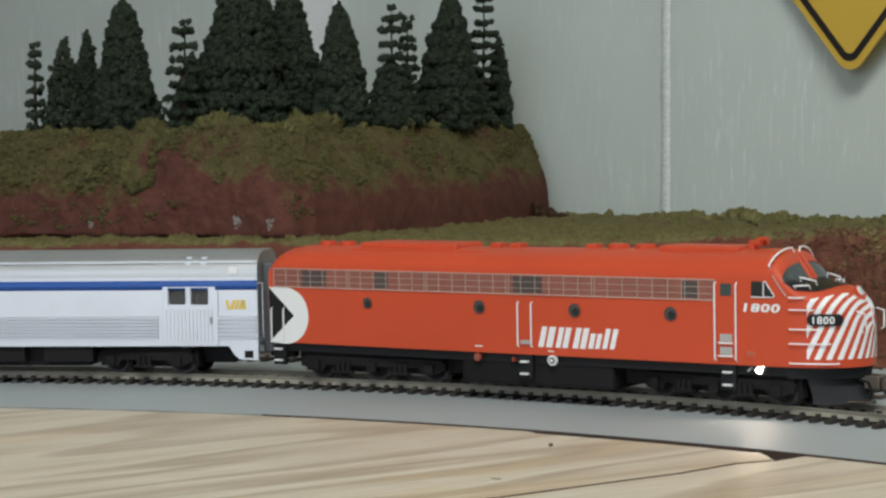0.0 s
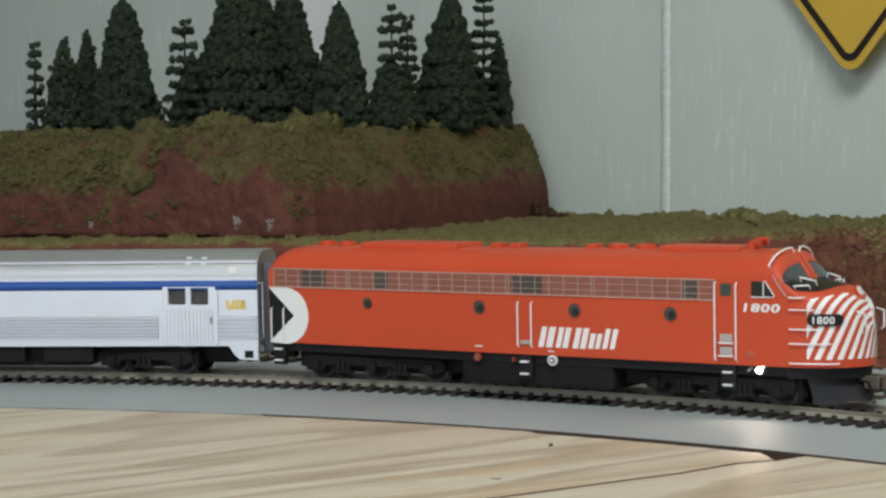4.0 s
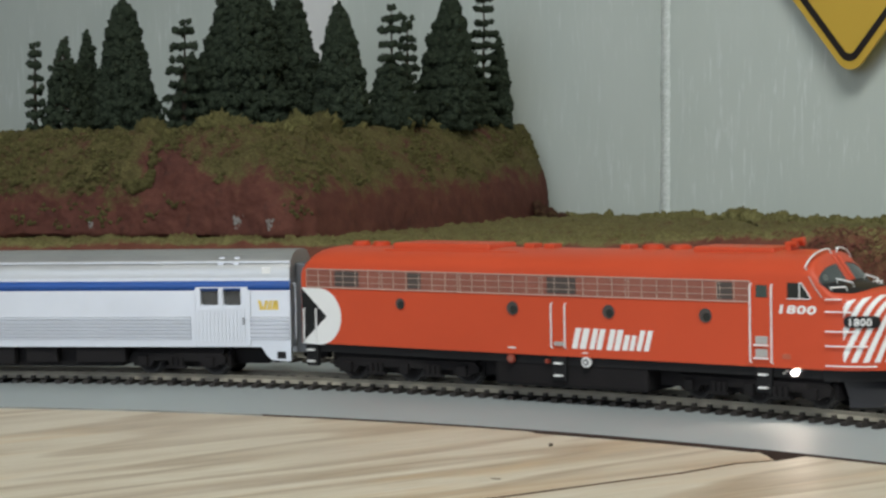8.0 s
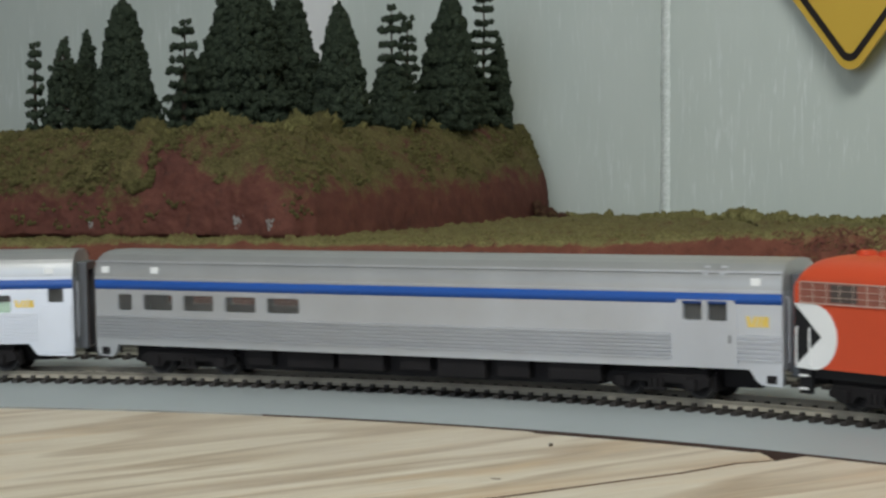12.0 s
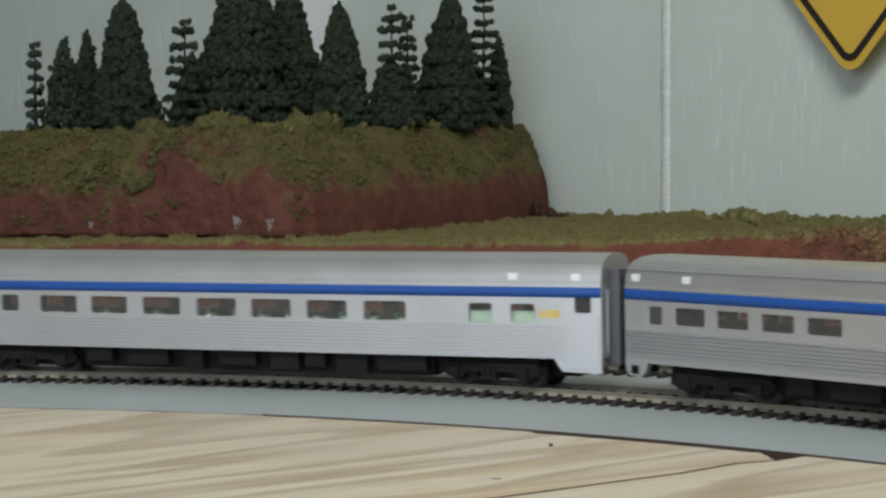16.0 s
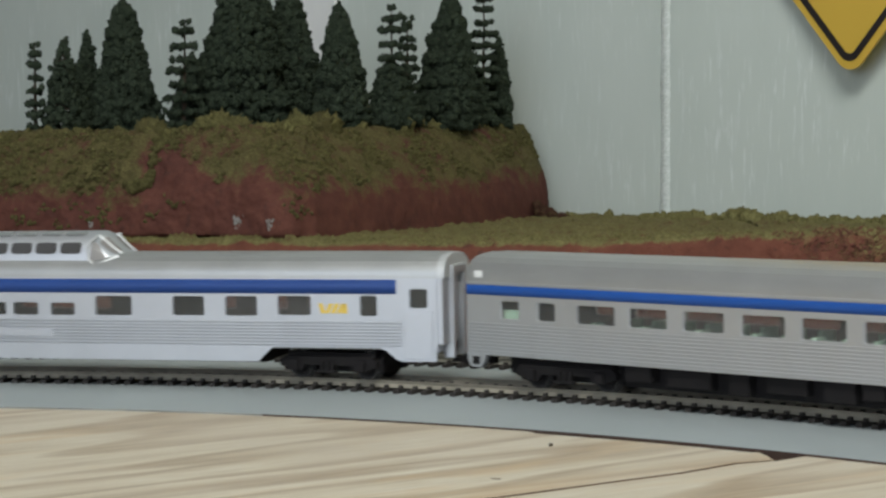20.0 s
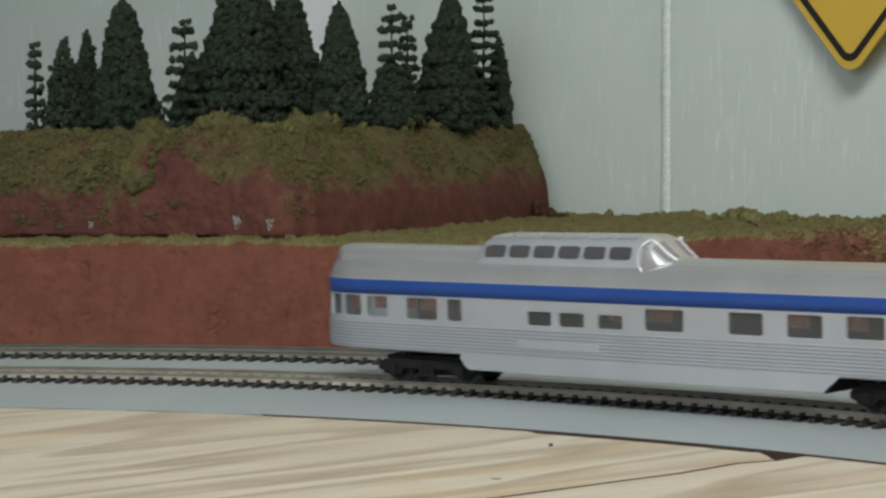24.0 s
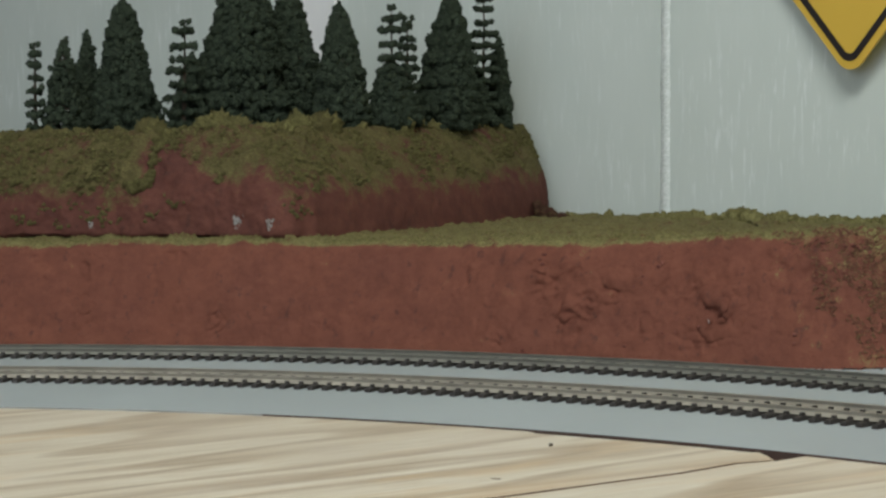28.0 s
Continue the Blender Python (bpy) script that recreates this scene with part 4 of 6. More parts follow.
def bare_chips():
    """Places where the paint has flaked off the plaster."""
    rng = random.Random(9)
    for cx, cz, r, land_p, ob in ((-0.101, 0.0512, 0.0040, HILL_P, HILL), (-0.085, 0.0507, 0.0030, HILL_P, HILL), (-0.180, 0.0495, 0.0022, HILL_P, HILL), (0.1115, 0.0125, 0.0007, BANK_P, BANK)):
        k = 100 if ob is HILL else 78
        d = np.abs(land_p[:, :k, 0] - cx) + np.abs(land_p[:, :k, 2] - cz)
        i, j = np.unravel_index(int(np.argmin(d)), d.shape)
        p = Vector(land_p[i, j])
        cs, rs = [], []
        for _ in range(60):
            up = rng.uniform(-1, 1)
            cs.append((p.x + rng.uniform(-0.62, 0.62) * r * (0.35 + 0.35 * (up + 1)), p.y - 0.0001, p.z + up * r))
            rs.append(r * rng.uniform(0.08, 0.20))
        part("bare_patch", grit(cs, rs, 3, 0.6), PLASTER_CHIP, ob, "white bare plaster patch")


bare_chips()


# ================= rolling stock =================
def wheelset(truck, x, r, gauge=0.0176):
    bm = bmesh.new()
    disc(bm, (0, 0, 0), "y", 0.0009, 0.024, 8)
    for s in (-1, 1):
        disc(bm, (0, s * (gauge / 2), 0), "y", r, 0.0022, 24)
        disc(bm, (0, s * (gauge / 2 - 0.0012), 0), "y", r + 0.0007, 0.0006, 24)
    bm.faces.ensure_lookup_table()
    n = len(bm.faces)
    for s in (-1, 1):
        disc(bm, (0, s * (gauge / 2 + 0.0011), 0), "y", r * 0.80, 0.0005, 20)
        for k in range(4):
            a = math.pi / 2 * k
            disc(bm, (r * 0.45 * math.cos(a), s * (gauge / 2 + 0.0014), r * 0.45 * math.sin(a)), "y", r * 0.16, 0.0004, 8)
    bm.normal_update()
    for i, f in enumerate(bm.faces):
        f.material_index = 1 if i >= n else 2 if abs(f.normal.y) < 0.3 and f.calc_center_median().length > r * 0.9 else 0
    ws = part("wheelset", bm, WHEEL, truck, "blackened wheels on an axle")
    ws.data.materials.append(BLACK)
    ws.data.materials.append(TREAD)
    ws.location = (x, 0, r)
    return ws


def truck_of(thing, at, angle, axles, r):
    """Side frames with journals, springs and a bolster."""
    reach = axles[-1] + 0.0065
    bm = bmesh.new()
    for s in (-1, 1):
        y0, y1 = s * 0.0128, s * 0.0152
        lo, hi = min(y0, y1), max(y0, y1)
        prism(bm, [(-reach, 0.0072), (-reach + 0.002, 0.0090), (reach - 0.002, 0.0090), (reach, 0.0072), (reach, 0.0052), (axles[-1] + 0.0035, 0.0044), (axles[-1] + 0.0015, 0.0032), (axles[-1] - 0.0028, 0.0034), (axles[-1] - 0.0045, 0.0058), (axles[0] + 0.0045, 0.0058), (axles[0] + 0.0028, 0.0034), (axles[0] - 0.0015, 0.0032), (axles[0] - 0.0035, 0.0044), (-reach, 0.0052)], lo, hi)
        for a in axles:
            box(bm, a - 0.0019, a + 0.0019, min(s * 0.015, s * 0.0168), max(s * 0.015, s * 0.0168), 0.0036, 0.0076, 0.0004)
        for a, b in zip(axles, axles[1:]):
            c = (a + b) / 2
            for d in (-0.0022, 0.0, 0.0022):
                disc(bm, (c + d, s * 0.0158, 0.0056), "z", 0.0009, 0.0036, 8)
            box(bm, c - 0.0042, c + 0.0042, min(s * 0.0148, s * 0.0166), max(s * 0.0148, s * 0.0166), 0.0030, 0.0040)
    box(bm, -0.004, 0.004, -0.0128, 0.0128, 0.0062, 0.0098)
    box(bm, -reach + 0.001, reach - 0.001, -0.0070, 0.0070, 0.0026, 0.0102)
    box(bm, -reach + 0.002, reach - 0.002, -0.0122, 0.0122, 0.0085, 0.0104)
    for s in (-1, 1):
        for a in axles:
            for d in (-0.0062, 0.0062):
                box(bm, a + d - 0.0007, a + d + 0.0007, min(s * 0.0070, s * 0.0108), max(s * 0.0070, s * 0.0108), 0.0030, 0.0085)
    truck = part("truck", bm, BLACK, thing, "black sprung truck frame")
    truck.matrix_basis = pose(at, 0, 0, 0, 0, angle)
    out = []
    for a in axles:
        out.append((wheelset(truck, a, r), a, r))
    return out


def knuckle(thing, at, way, mat):
    bm = boxed(min(at, at + way * 0.006), max(at, at + way * 0.006), -0.0011, 0.0011, 0.0062, 0.0088, 0.0003)
    box(bm, min(at + way * 0.005, at + way * 0.0085), max(at + way * 0.005, at + way * 0.0085), -0.0021, 0.0019, 0.0056, 0.0096, 0.0004)
    part("coupler", bm, mat, thing, "small knuckle coupler")


# ----- passenger cars -----
HALF = 0.0175


def straight(x):
    return x, -HALF, 0.0, -1.0


def skin(openings, x0, x1, z0, z1, where=straight, thick=0.0009, steps=None):
    """A side wall with its openings cut through, laid along a plan line."""
    xs = {x0, x1} | {o[k] for o in openings for k in (0, 1)} | set(steps or ())
    zs = {z0, z1} | {o[k] for o in openings for k in (2, 3)}
    xs, zs = sorted(xs), sorted(zs)
    bm = bmesh.new()
    grid = {}

    def vert(i, j, k):
        if (i, j, k) not in grid:
            u, y, nx, ny = where(xs[i])
            grid[i, j, k] = bm.verts.new((u - nx * thick * k, y - ny * thick * k, zs[j]))
        return grid[i, j, k]

    def solid(i, j):
        if not (0 <= i < len(xs) - 1 and 0 <= j < len(zs) - 1):
            return False
        cx, cz = (xs[i] + xs[i + 1]) / 2, (zs[j] + zs[j + 1]) / 2
        return not any(a < cx < b and c < cz < d for a, b, c, d in openings)

    for i in range(len(xs) - 1):
        for j in range(len(zs) - 1):
            if not solid(i, j):
                continue
            for k in (0, 1):
                bm.faces.new([vert(i, j, k), vert(i + 1, j, k), vert(i + 1, j + 1, k), vert(i, j + 1, k)])
            for (di, dj, a, b) in ((-1, 0, (0, 0), (0, 1)), (1, 0, (1, 0), (1, 1)), (0, -1, (0, 0), (1, 0)), (0, 1, (0, 1), (1, 1))):
                if not solid(i + di, j + dj):
                    bm.faces.new([vert(i + a[0], j + a[1], 0), vert(i + b[0], j + b[1], 0), vert(i + b[0], j + b[1], 1), vert(i + a[0], j + a[1], 1)])
    return bm


def gasket(o, where, rad=0.0011):
    """A window frame with rounded corners, set into the opening."""
    x0, x1, z0, z1 = o
    bm = bmesh.new()
    inner, outer = [], []
    for cx, cz, a0 in ((x1 - rad, z1 - rad, 0), (x0 + rad, z1 - rad, 90), (x0 + rad, z0 + rad, 180), (x1 - rad, z0 + rad, 270)):
        for k in range(5):
            a = radians(a0 + 22.5 * k)
            inner.append((cx + (rad - 0.0002) * math.cos(a), cz + (rad - 0.0002) * math.sin(a)))
            outer.append((x1 if math.cos(a) > 0.01 and a0 in (0, 270) else x0 if a0 in (90, 180) else x1, z1 if a0 in (0, 90) else z0))
    def at(p, d):
        u, y, nx, ny = where(p[0])
        return bm.verts.new((u - nx * d, y - ny * d, p[1]))
    a, b, c = [at(p, 0.00035) for p in inner], [at(p, 0.00035) for p in outer], [at(p, 0.0011) for p in inner]
    n = len(a)
    for i in range(n):
        j = (i + 1) % n
        if (outer[i] == outer[j]):
            bm.faces.new((a[i], a[j], b[i]))
        else:
            bm.faces.new((a[i], a[j], b[j], b[i]))
        bm.faces.new((a[i], c[i], c[j], a[j]))
    return bm


def pane_of(o, where):
    bm = bmesh.new()
    vs = []
    for d in (0.0008, 0.0011):
        for x, z in ((o[0], o[2]), (o[1], o[2]), (o[1], o[3]), (o[0], o[3])):
            u, y, nx, ny = where(x)
            vs.append(bm.verts.new((u - nx * d, y - ny * d, z)))
    for f in ((0, 1, 2, 3), (7, 6, 5, 4), (0, 4, 5, 1), (1, 5, 6, 2), (2, 6, 7, 3), (3, 7, 4, 0)):
        bm.faces.new([vs[i] for i in f])
    return bm


MIRROR = Matrix.Diagonal((1, -1, 1, 1))


def both(ob):
    """The same part on the far side."""
    o = again(ob, MIRROR @ ob.matrix_basis)
    for c in ob.children:
        k = c.copy()
        scene.collection.objects.link(k)
        k.parent = o
    return o


def band(x0, x1, z0, z1, where, off, steps):
    xs = sorted({x0, x1} | {s for s in steps if x0 < s < x1})
    rows = []
    for x in xs:
        u, y, nx, ny = where(x)
        rows.append([(u + nx * d, y + ny * d, z) for d, z in ((-0.0003, z0), (off, z0), (off, z1), (-0.0003, z1))])
    return sheet(np.array(rows))


def arch_roof(u0, u1, z_eave, z_top, width=lambda u: HALF, ribs=9, stations=2, fall=lambda u: 0.0, power=0.70):
    rows = []
    steps = 64
    for i in range(stations):
        u = u0 + (u1 - u0) * i / (stations - 1)
        w = width(u)
        row = []
        for k in range(steps + 1):
            t = math.pi * k / steps
            c, s = math.cos(t), math.sin(t)
            y = -w * math.copysign(abs(c) ** power, c)
            z = z_eave + (z_top - fall(u) - z_eave) * s ** power
            ridge = 0.00016 * (1 if (k % 6) in (0, 1) and 8 < k < steps - 8 else 0)
            row.append((u, y, z + ridge))
        rows.append(row)
    vs, fs = sheet(np.array(rows))
    vs, fs = vs.tolist(), fs.tolist()
    n = steps + 1
    fs.append(list(range(n)))
    fs.append(list(range((stations - 1) * n, stations * n))[::-1])
    return vs, fs


def end_wall(car, u, way, z0, z1, bellows=None):
    """End bulkhead, diaphragm and striker of a car."""
    a, b = sorted((u, u - way * 0.0012))
    part("end_wall", boxed(a, b, -HALF + 0.0010, HALF - 0.0010, z0, z1), SILVER, car)
    bm = bmesh.new()
    for y0, y1, q0, q1 in ((-0.0088, -0.0052, 0.0085, 0.0415), (0.0052, 0.0088, 0.0085, 0.0415), (-0.0088, 0.0088, 0.0405, 0.0440)):
        a, b = sorted((u, u + way * 0.0042))
        box(bm, a, b, y0, y1, q0, q1, 0.0006)
    part("diaphragm", bm, bellows or DARK_GREY, car, "grey bellows diaphragm")
    a, b = sorted((u + way * 0.0003, u + way * 0.0008))
    part("end_door", boxed(a, b, -0.0050, 0.0050, 0.0095, 0.0400), BLACK, car, "dark end doorway")
    for y in (-0.0135, 0.0135):
        bm = bmesh.new()
        rod(bm, [(u, y, 0.014), (u + way * 0.0012, y, 0.0145), (u + way * 0.0012, y, 0.036), (u, y, 0.0365)], 0.0003, 5)
        part("end_handrail", bm, SILVER, car)


def passenger_car(name, label, u0, u1, windows, stripe, flutes, feet, lamps, seats, colour, sill=0.0116, eave=0.0385, top=0.0490, group="train"):
    car = empty(name, label, "passenger car", group)
    body = part("side_wall", skin(windows, u0, u1, sill, eave), SILVER, car, "silver painted side")
    both(body)
    part("roof", arch_roof(u0, u1, eave, top), SILVER_ROOF, car, "ribbed silver roof", False)
    ledge = part("eave_strip", boxed(u0, u1, -HALF - 0.00035, -HALF + 0.0004, eave - 0.0003, eave + 0.0004), SILVER, car)
    both(ledge)
    st = part("stripe", band(*stripe, straight, 0.00012, ()), BLUE, car, "blue stripe")
    both(st)
    for a, b, z0, z1, n in flutes:
        rib0 = None
        for k in range(n):
            z = z0 + (z1 - z0) * k / (n - 1)
            if rib0 is None:
                bm = prism(bmesh.new(), [(a, -0.00058), (b, -0.00058), (b, 0.00058), (a, 0.00058)], -HALF - (0.0010 if n < 8 else 0.00024), -HALF + 0.0002)
                for v in bm.verts:
                    if v.co.y < -HALF - 0.0001:
                        v.co.z *= 0.40
                rib0 = part("flute", bm, SILVER, car)
                rib0.location.z = z
                both(rib0)
            else:
                r = again(rib0, pose(0, 0, z))
                both(r)
    for o in windows:
        w = part("window", gasket(o, straight), SILVER, car, "rounded window frame")
        part("pane", pane_of(o, straight), GLASS, w, "clear glazing").visible_shadow = False
        both(w)
    both(part("interior_lining", skin(windows, u0 + 0.002, u1 - 0.002, sill + 0.0016, eave, lambda x: (x, -HALF + 0.0013, 0.0, -1.0), 0.0003), LINING, car, "dull brown interior lining"))
    for poly, hole in feet:
        bm = prism(bmesh.new(), poly, -HALF - 0.0001, -HALF + 0.0022)
        f = part("step_well", bm, SILVER, car)
        if hole:
            part("step_hole", prism(bmesh.new(), hole, -HALF - 0.0003, -HALF + 0.002), BLACK, f, "dark step opening")
        both(f)
    for u, z in lamps:
        s = ((z - eave) / (top - eave)) ** (1 / 0.70)
        y = HALF * math.cos(math.asin(s)) ** 0.70
        lm = part("marker_lamp", boxed(u - 0.0018, u + 0.0018, -y - 0.0004, -y + 0.0012, z - 0.0012, z + 0.0014, 0.0002), WHITE, car, "small white marker housing")
        both(lm)
    part("floor_pan", boxed(u0 + 0.001, u1 - 0.001, -HALF + 0.001, HALF - 0.001, sill, sill + 0.0016), INTERIOR, car)
    end_wall(car, u1, 1, sill, eave)
    end_wall(car, u0, -1, sill, eave)
    # equipment boxes beneath, and a black frame box deepened to close see-through gaps
    part("underframe", boxed(u0 + 0.012, u1 - 0.012, -0.0064, 0.0064, 0.0040, sill), BLACK, car)
    part("centre_sill", boxed(-0.076, 0.076, -0.0105, 0.0105, 0.0032, sill), BLACK, car)
    rng = random.Random(int(abs(u0) * 1e5) + len(windows))
    x = -0.072
    while x < 0.066:
        ln = rng.uniform(0.008, 0.022)
        dz = rng.uniform(0.0050, 0.0085)
        for s in (-1, 1):
            a, b = sorted((s * 0.0075, s * rng.uniform(0.0145, 0.0162)))
            part("equipment_box", boxed(x, x + ln, a, b, sill - dz, sill, 0.0004), BLACK, car)
        x += ln + rng.uniform(0.002, 0.009)
    if seats:
        back = None
        for u in np.arange(seats[0], seats[1], seats[2]):
            for y in (-0.0112, 0.0112):
                if back is None:
                    bm = boxed(-0.0030, 0.0025, -0.0040, 0.0040, 0.0132, 0.0185, 0.0007)
                    box(bm, -0.0036, -0.0016, -0.0040, 0.0040, 0.0170, 0.0252, 0.0007)
                    back = part("seat", bm, SEAT, car, "pale green moulded seat")
                    back.location = (u, y, 0)
                else:
                    again(back, pose(u, y, 0))
    knuckle(car, u1 + 0.001, 1, BLACK)
    knuckle(car, u0 - 0.001, -1, BLACK)
    wheels = []
    turn = math.degrees(math.asin(0.1025 / RAD))
    for at, ang in ((0.1025, -turn), (-0.1025, turn)):
        wheels += truck_of(car, at, ang, (-0.0145, 0.0145), 0.0053)
    return car, wheels


def badge(car, x0, x1, z0, z1):
    """A yellow badge as thin strokes."""
    w = (x1 - x0) / 5
    for k, lean in enumerate((-0.45, 0.75, 0.75, 0.75, -0.1)):
        a = x0 + w * (k + (0.45 if k == 0 else 0.0))
        bm = prism(bmesh.new(), [(a, z0), (a + w * 0.76, z0), (a + w * (0.76 + lean), z1), (a + w * lean, z1)], -HALF - 0.00016, -HALF + 0.00004)
        part("badge_stroke", bm, YELLOW, car, "yellow badge stroke")


def logo_bars(car, spans, z0, z1, lean, mat, y=-HALF - 0.00016):
    """A badge as plain slanted bars."""
    for a, b in spans:
        bm = prism(bmesh.new(), [(a, z0), (b, z0), (b + lean, z1), (a + lean, z1)], y, y + 0.0002)
        part("badge_bar", bm, mat, car, "plain coloured bar")


def baggage_car():
    wins = [(-0.1326, -0.1255, 0.0253, 0.0321), (-0.1200, -0.1056, 0.0256, 0.0321), (-0.1007, -0.0860, 0.0257, 0.0321), (-0.0808, -0.0662, 0.0257, 0.0320), (-0.0613, -0.0463, 0.0258, 0.0319), (0.1112, 0.1185, 0.0279, 0.0348), (0.1204, 0.1277, 0.0278, 0.0348)]
    foot_f = [(0.1355, 0.0118), (0.1380, 0.0080), (0.1400, 0.0064), (0.1475, 0.0060), (0.1475, 0.0118)]
    foot_r = [(-0.1435, 0.0118), (-0.1430, 0.0085), (-0.1415, 0.0067), (-0.1355, 0.0067), (-0.1335, 0.0085), (-0.1325, 0.0118)]
    car, wheels = passenger_car("baggage_dormitory_car", "silver fluted baggage and dormitory car with blue stripe", -0.1435, 0.1475, wins, (-0.1435, 0.1475, 0.0339, 0.0376), [(-0.1425, 0.1070, 0.0150, 0.0230, 7), (0.1314, 0.1470, 0.0150, 0.0230, 6)],
        [(foot_f, [(0.1420, 0.0070), (0.1455, 0.0070), (0.1455, 0.0098), (0.1420, 0.0098)]), (foot_r, [(-0.1405, 0.0075), (-0.1368, 0.0075), (-0.1368, 0.0105), (-0.1405, 0.0105)])],
        [(0.1380, 0.0415), (-0.1384, 0.0416), (-0.1141, 0.0416)], None, SILVER)
    door = part("baggage_door", skin([(0.1112, 0.1185, 0.0279, 0.0348), (0.1204, 0.1277, 0.0278, 0.0348)], 0.1091, 0.1305, 0.0120, 0.0352, lambda x: (x, -HALF - 0.0004, 0, -1), 0.0005), SILVER, car, "silver sliding baggage door")
    for k in range(13):
        x = 0.1103 + 0.0186 * k / 12
        part("door_rib", boxed(x - 0.0003, x + 0.0003, -HALF - 0.0007, -HALF - 0.0003, 0.0132, 0.0262), SILVER, door)
    for x in (0.1086, 0.1309):
        part("door_post", boxed(x - 0.0006, x + 0.0006, -HALF - 0.0006, -HALF + 0.0002, 0.0120, 0.0340), SILVER, car)
    part("door_handle", boxed(0.1286, 0.1291, -HALF - 0.0013, -HALF - 0.0004, 0.0205, 0.0232), DARK_GREY, door)
    # black sheet added behind the door windows so the glass reads dark
    part("door_blind", boxed(0.1095, 0.1300, -HALF + 0.0022, -HALF + 0.0026, 0.0262, 0.0352), BLACK, car, "added dark backing behind the door windows")
    part("roof_edge_rib", boxed(-0.1435, 0.1475, -0.0169, -0.0160, 0.0446, 0.0452), SILVER, car)
    for u in (0.1183, 0.1245):
        for z, y in ((0.0440, 0.0163), (0.0462, 0.0143)):
            part("roof_vent", boxed(u, u + 0.0022, -y - 0.0003, -y + 0.001, z - 0.0005, z + 0.0006), SILVER, car)
    badge(car, 0.1345, 0.1432, 0.0262, 0.0299)
    return car, wheels


def coach():
    wins = [(-0.1289, -0.1199, 0.0252, 0.0321), (-0.1111, -0.1026, 0.0252, 0.0321), (-0.0926, -0.0752, 0.0250, 0.0320), (-0.0689, -0.0522, 0.0249, 0.0320), (-0.0453, -0.0283, 0.0248, 0.0320), (-0.0211, -0.0036, 0.0245, 0.0319), (0.0027, 0.0200, 0.0244, 0.0319), (0.0265, 0.0436, 0.0243, 0.0318), (0.0504, 0.0679, 0.0243, 0.0318), (0.0930, 0.1024, 0.0241, 0.0316), (0.1095, 0.1192, 0.0242, 0.0316), (0.1343, 0.1408, 0.0281, 0.0350)]
    foot_f = [(0.1262, 0.0118), (0.1282, 0.0088), (0.1298, 0.0069), (0.1446, 0.0064), (0.1446, 0.0118)]
    foot_r = [(-0.1457, 0.0118), (-0.1452, 0.0088), (-0.1438, 0.0068), (-0.1392, 0.0068), (-0.1372, 0.0086), (-0.1362, 0.0118)]
    car, wheels = passenger_car("day_coach", "silver fluted coach with blue stripe and green seats", -0.1457, 0.1446, wins, (-0.1457, 0.1446, 0.0339, 0.0376), [(-0.1445, 0.1298, 0.0130, 0.0232, 9)],
        [(foot_f, None), (foot_r, [(-0.1428, 0.0078), (-0.1395, 0.0078), (-0.1395, 0.0108), (-0.1428, 0.0108)])],
        [(-0.1398, 0.0414), (0.1108, 0.0413), (0.1350, 0.0412)], (-0.086, 0.078, 0.0118), SILVER)
    part("vestibule_door", boxed(0.1312, 0.1438, -HALF - 0.0004, -HALF, 0.0078, 0.0272, 0.0002), SILVER, car, "plain silver vestibule door")
    for a, b in ((0.0905, 0.1215), (-0.1310, -0.1200)):
        part("lavatory_screen", boxed(a, b, -0.0145, -0.0135, 0.0132, 0.0285), SEAT, car, "pale green partition")
    badge(car, 0.1205, 0.1290, 0.0264, 0.0294)
    return car, wheels


def tail_line(x):
    """Plan of the observation car's side: straight, then round the tail. x is measured along the side."""
    a, b, turn = 0.0258, HALF, -0.1265
    if x >= turn:
        return x, -HALF, 0.0, -1.0
    s, t, last = 0.0, 0.0, (0.0, b)
    want = turn - x
    while s < want and t < math.pi / 2:
        t += 0.02
        p = (a * math.sin(t) ** 0.9, b * max(0.0, math.cos(t)) ** 0.8)
        s += math.hypot(p[0] - last[0], p[1] - last[1])
        last = p
    ux, uy = last
    nx, ny = ux / a ** 2, uy / b ** 2
    ln = math.hypot(nx, ny)
    return turn - ux, -uy, -nx / ln, -ny / ln


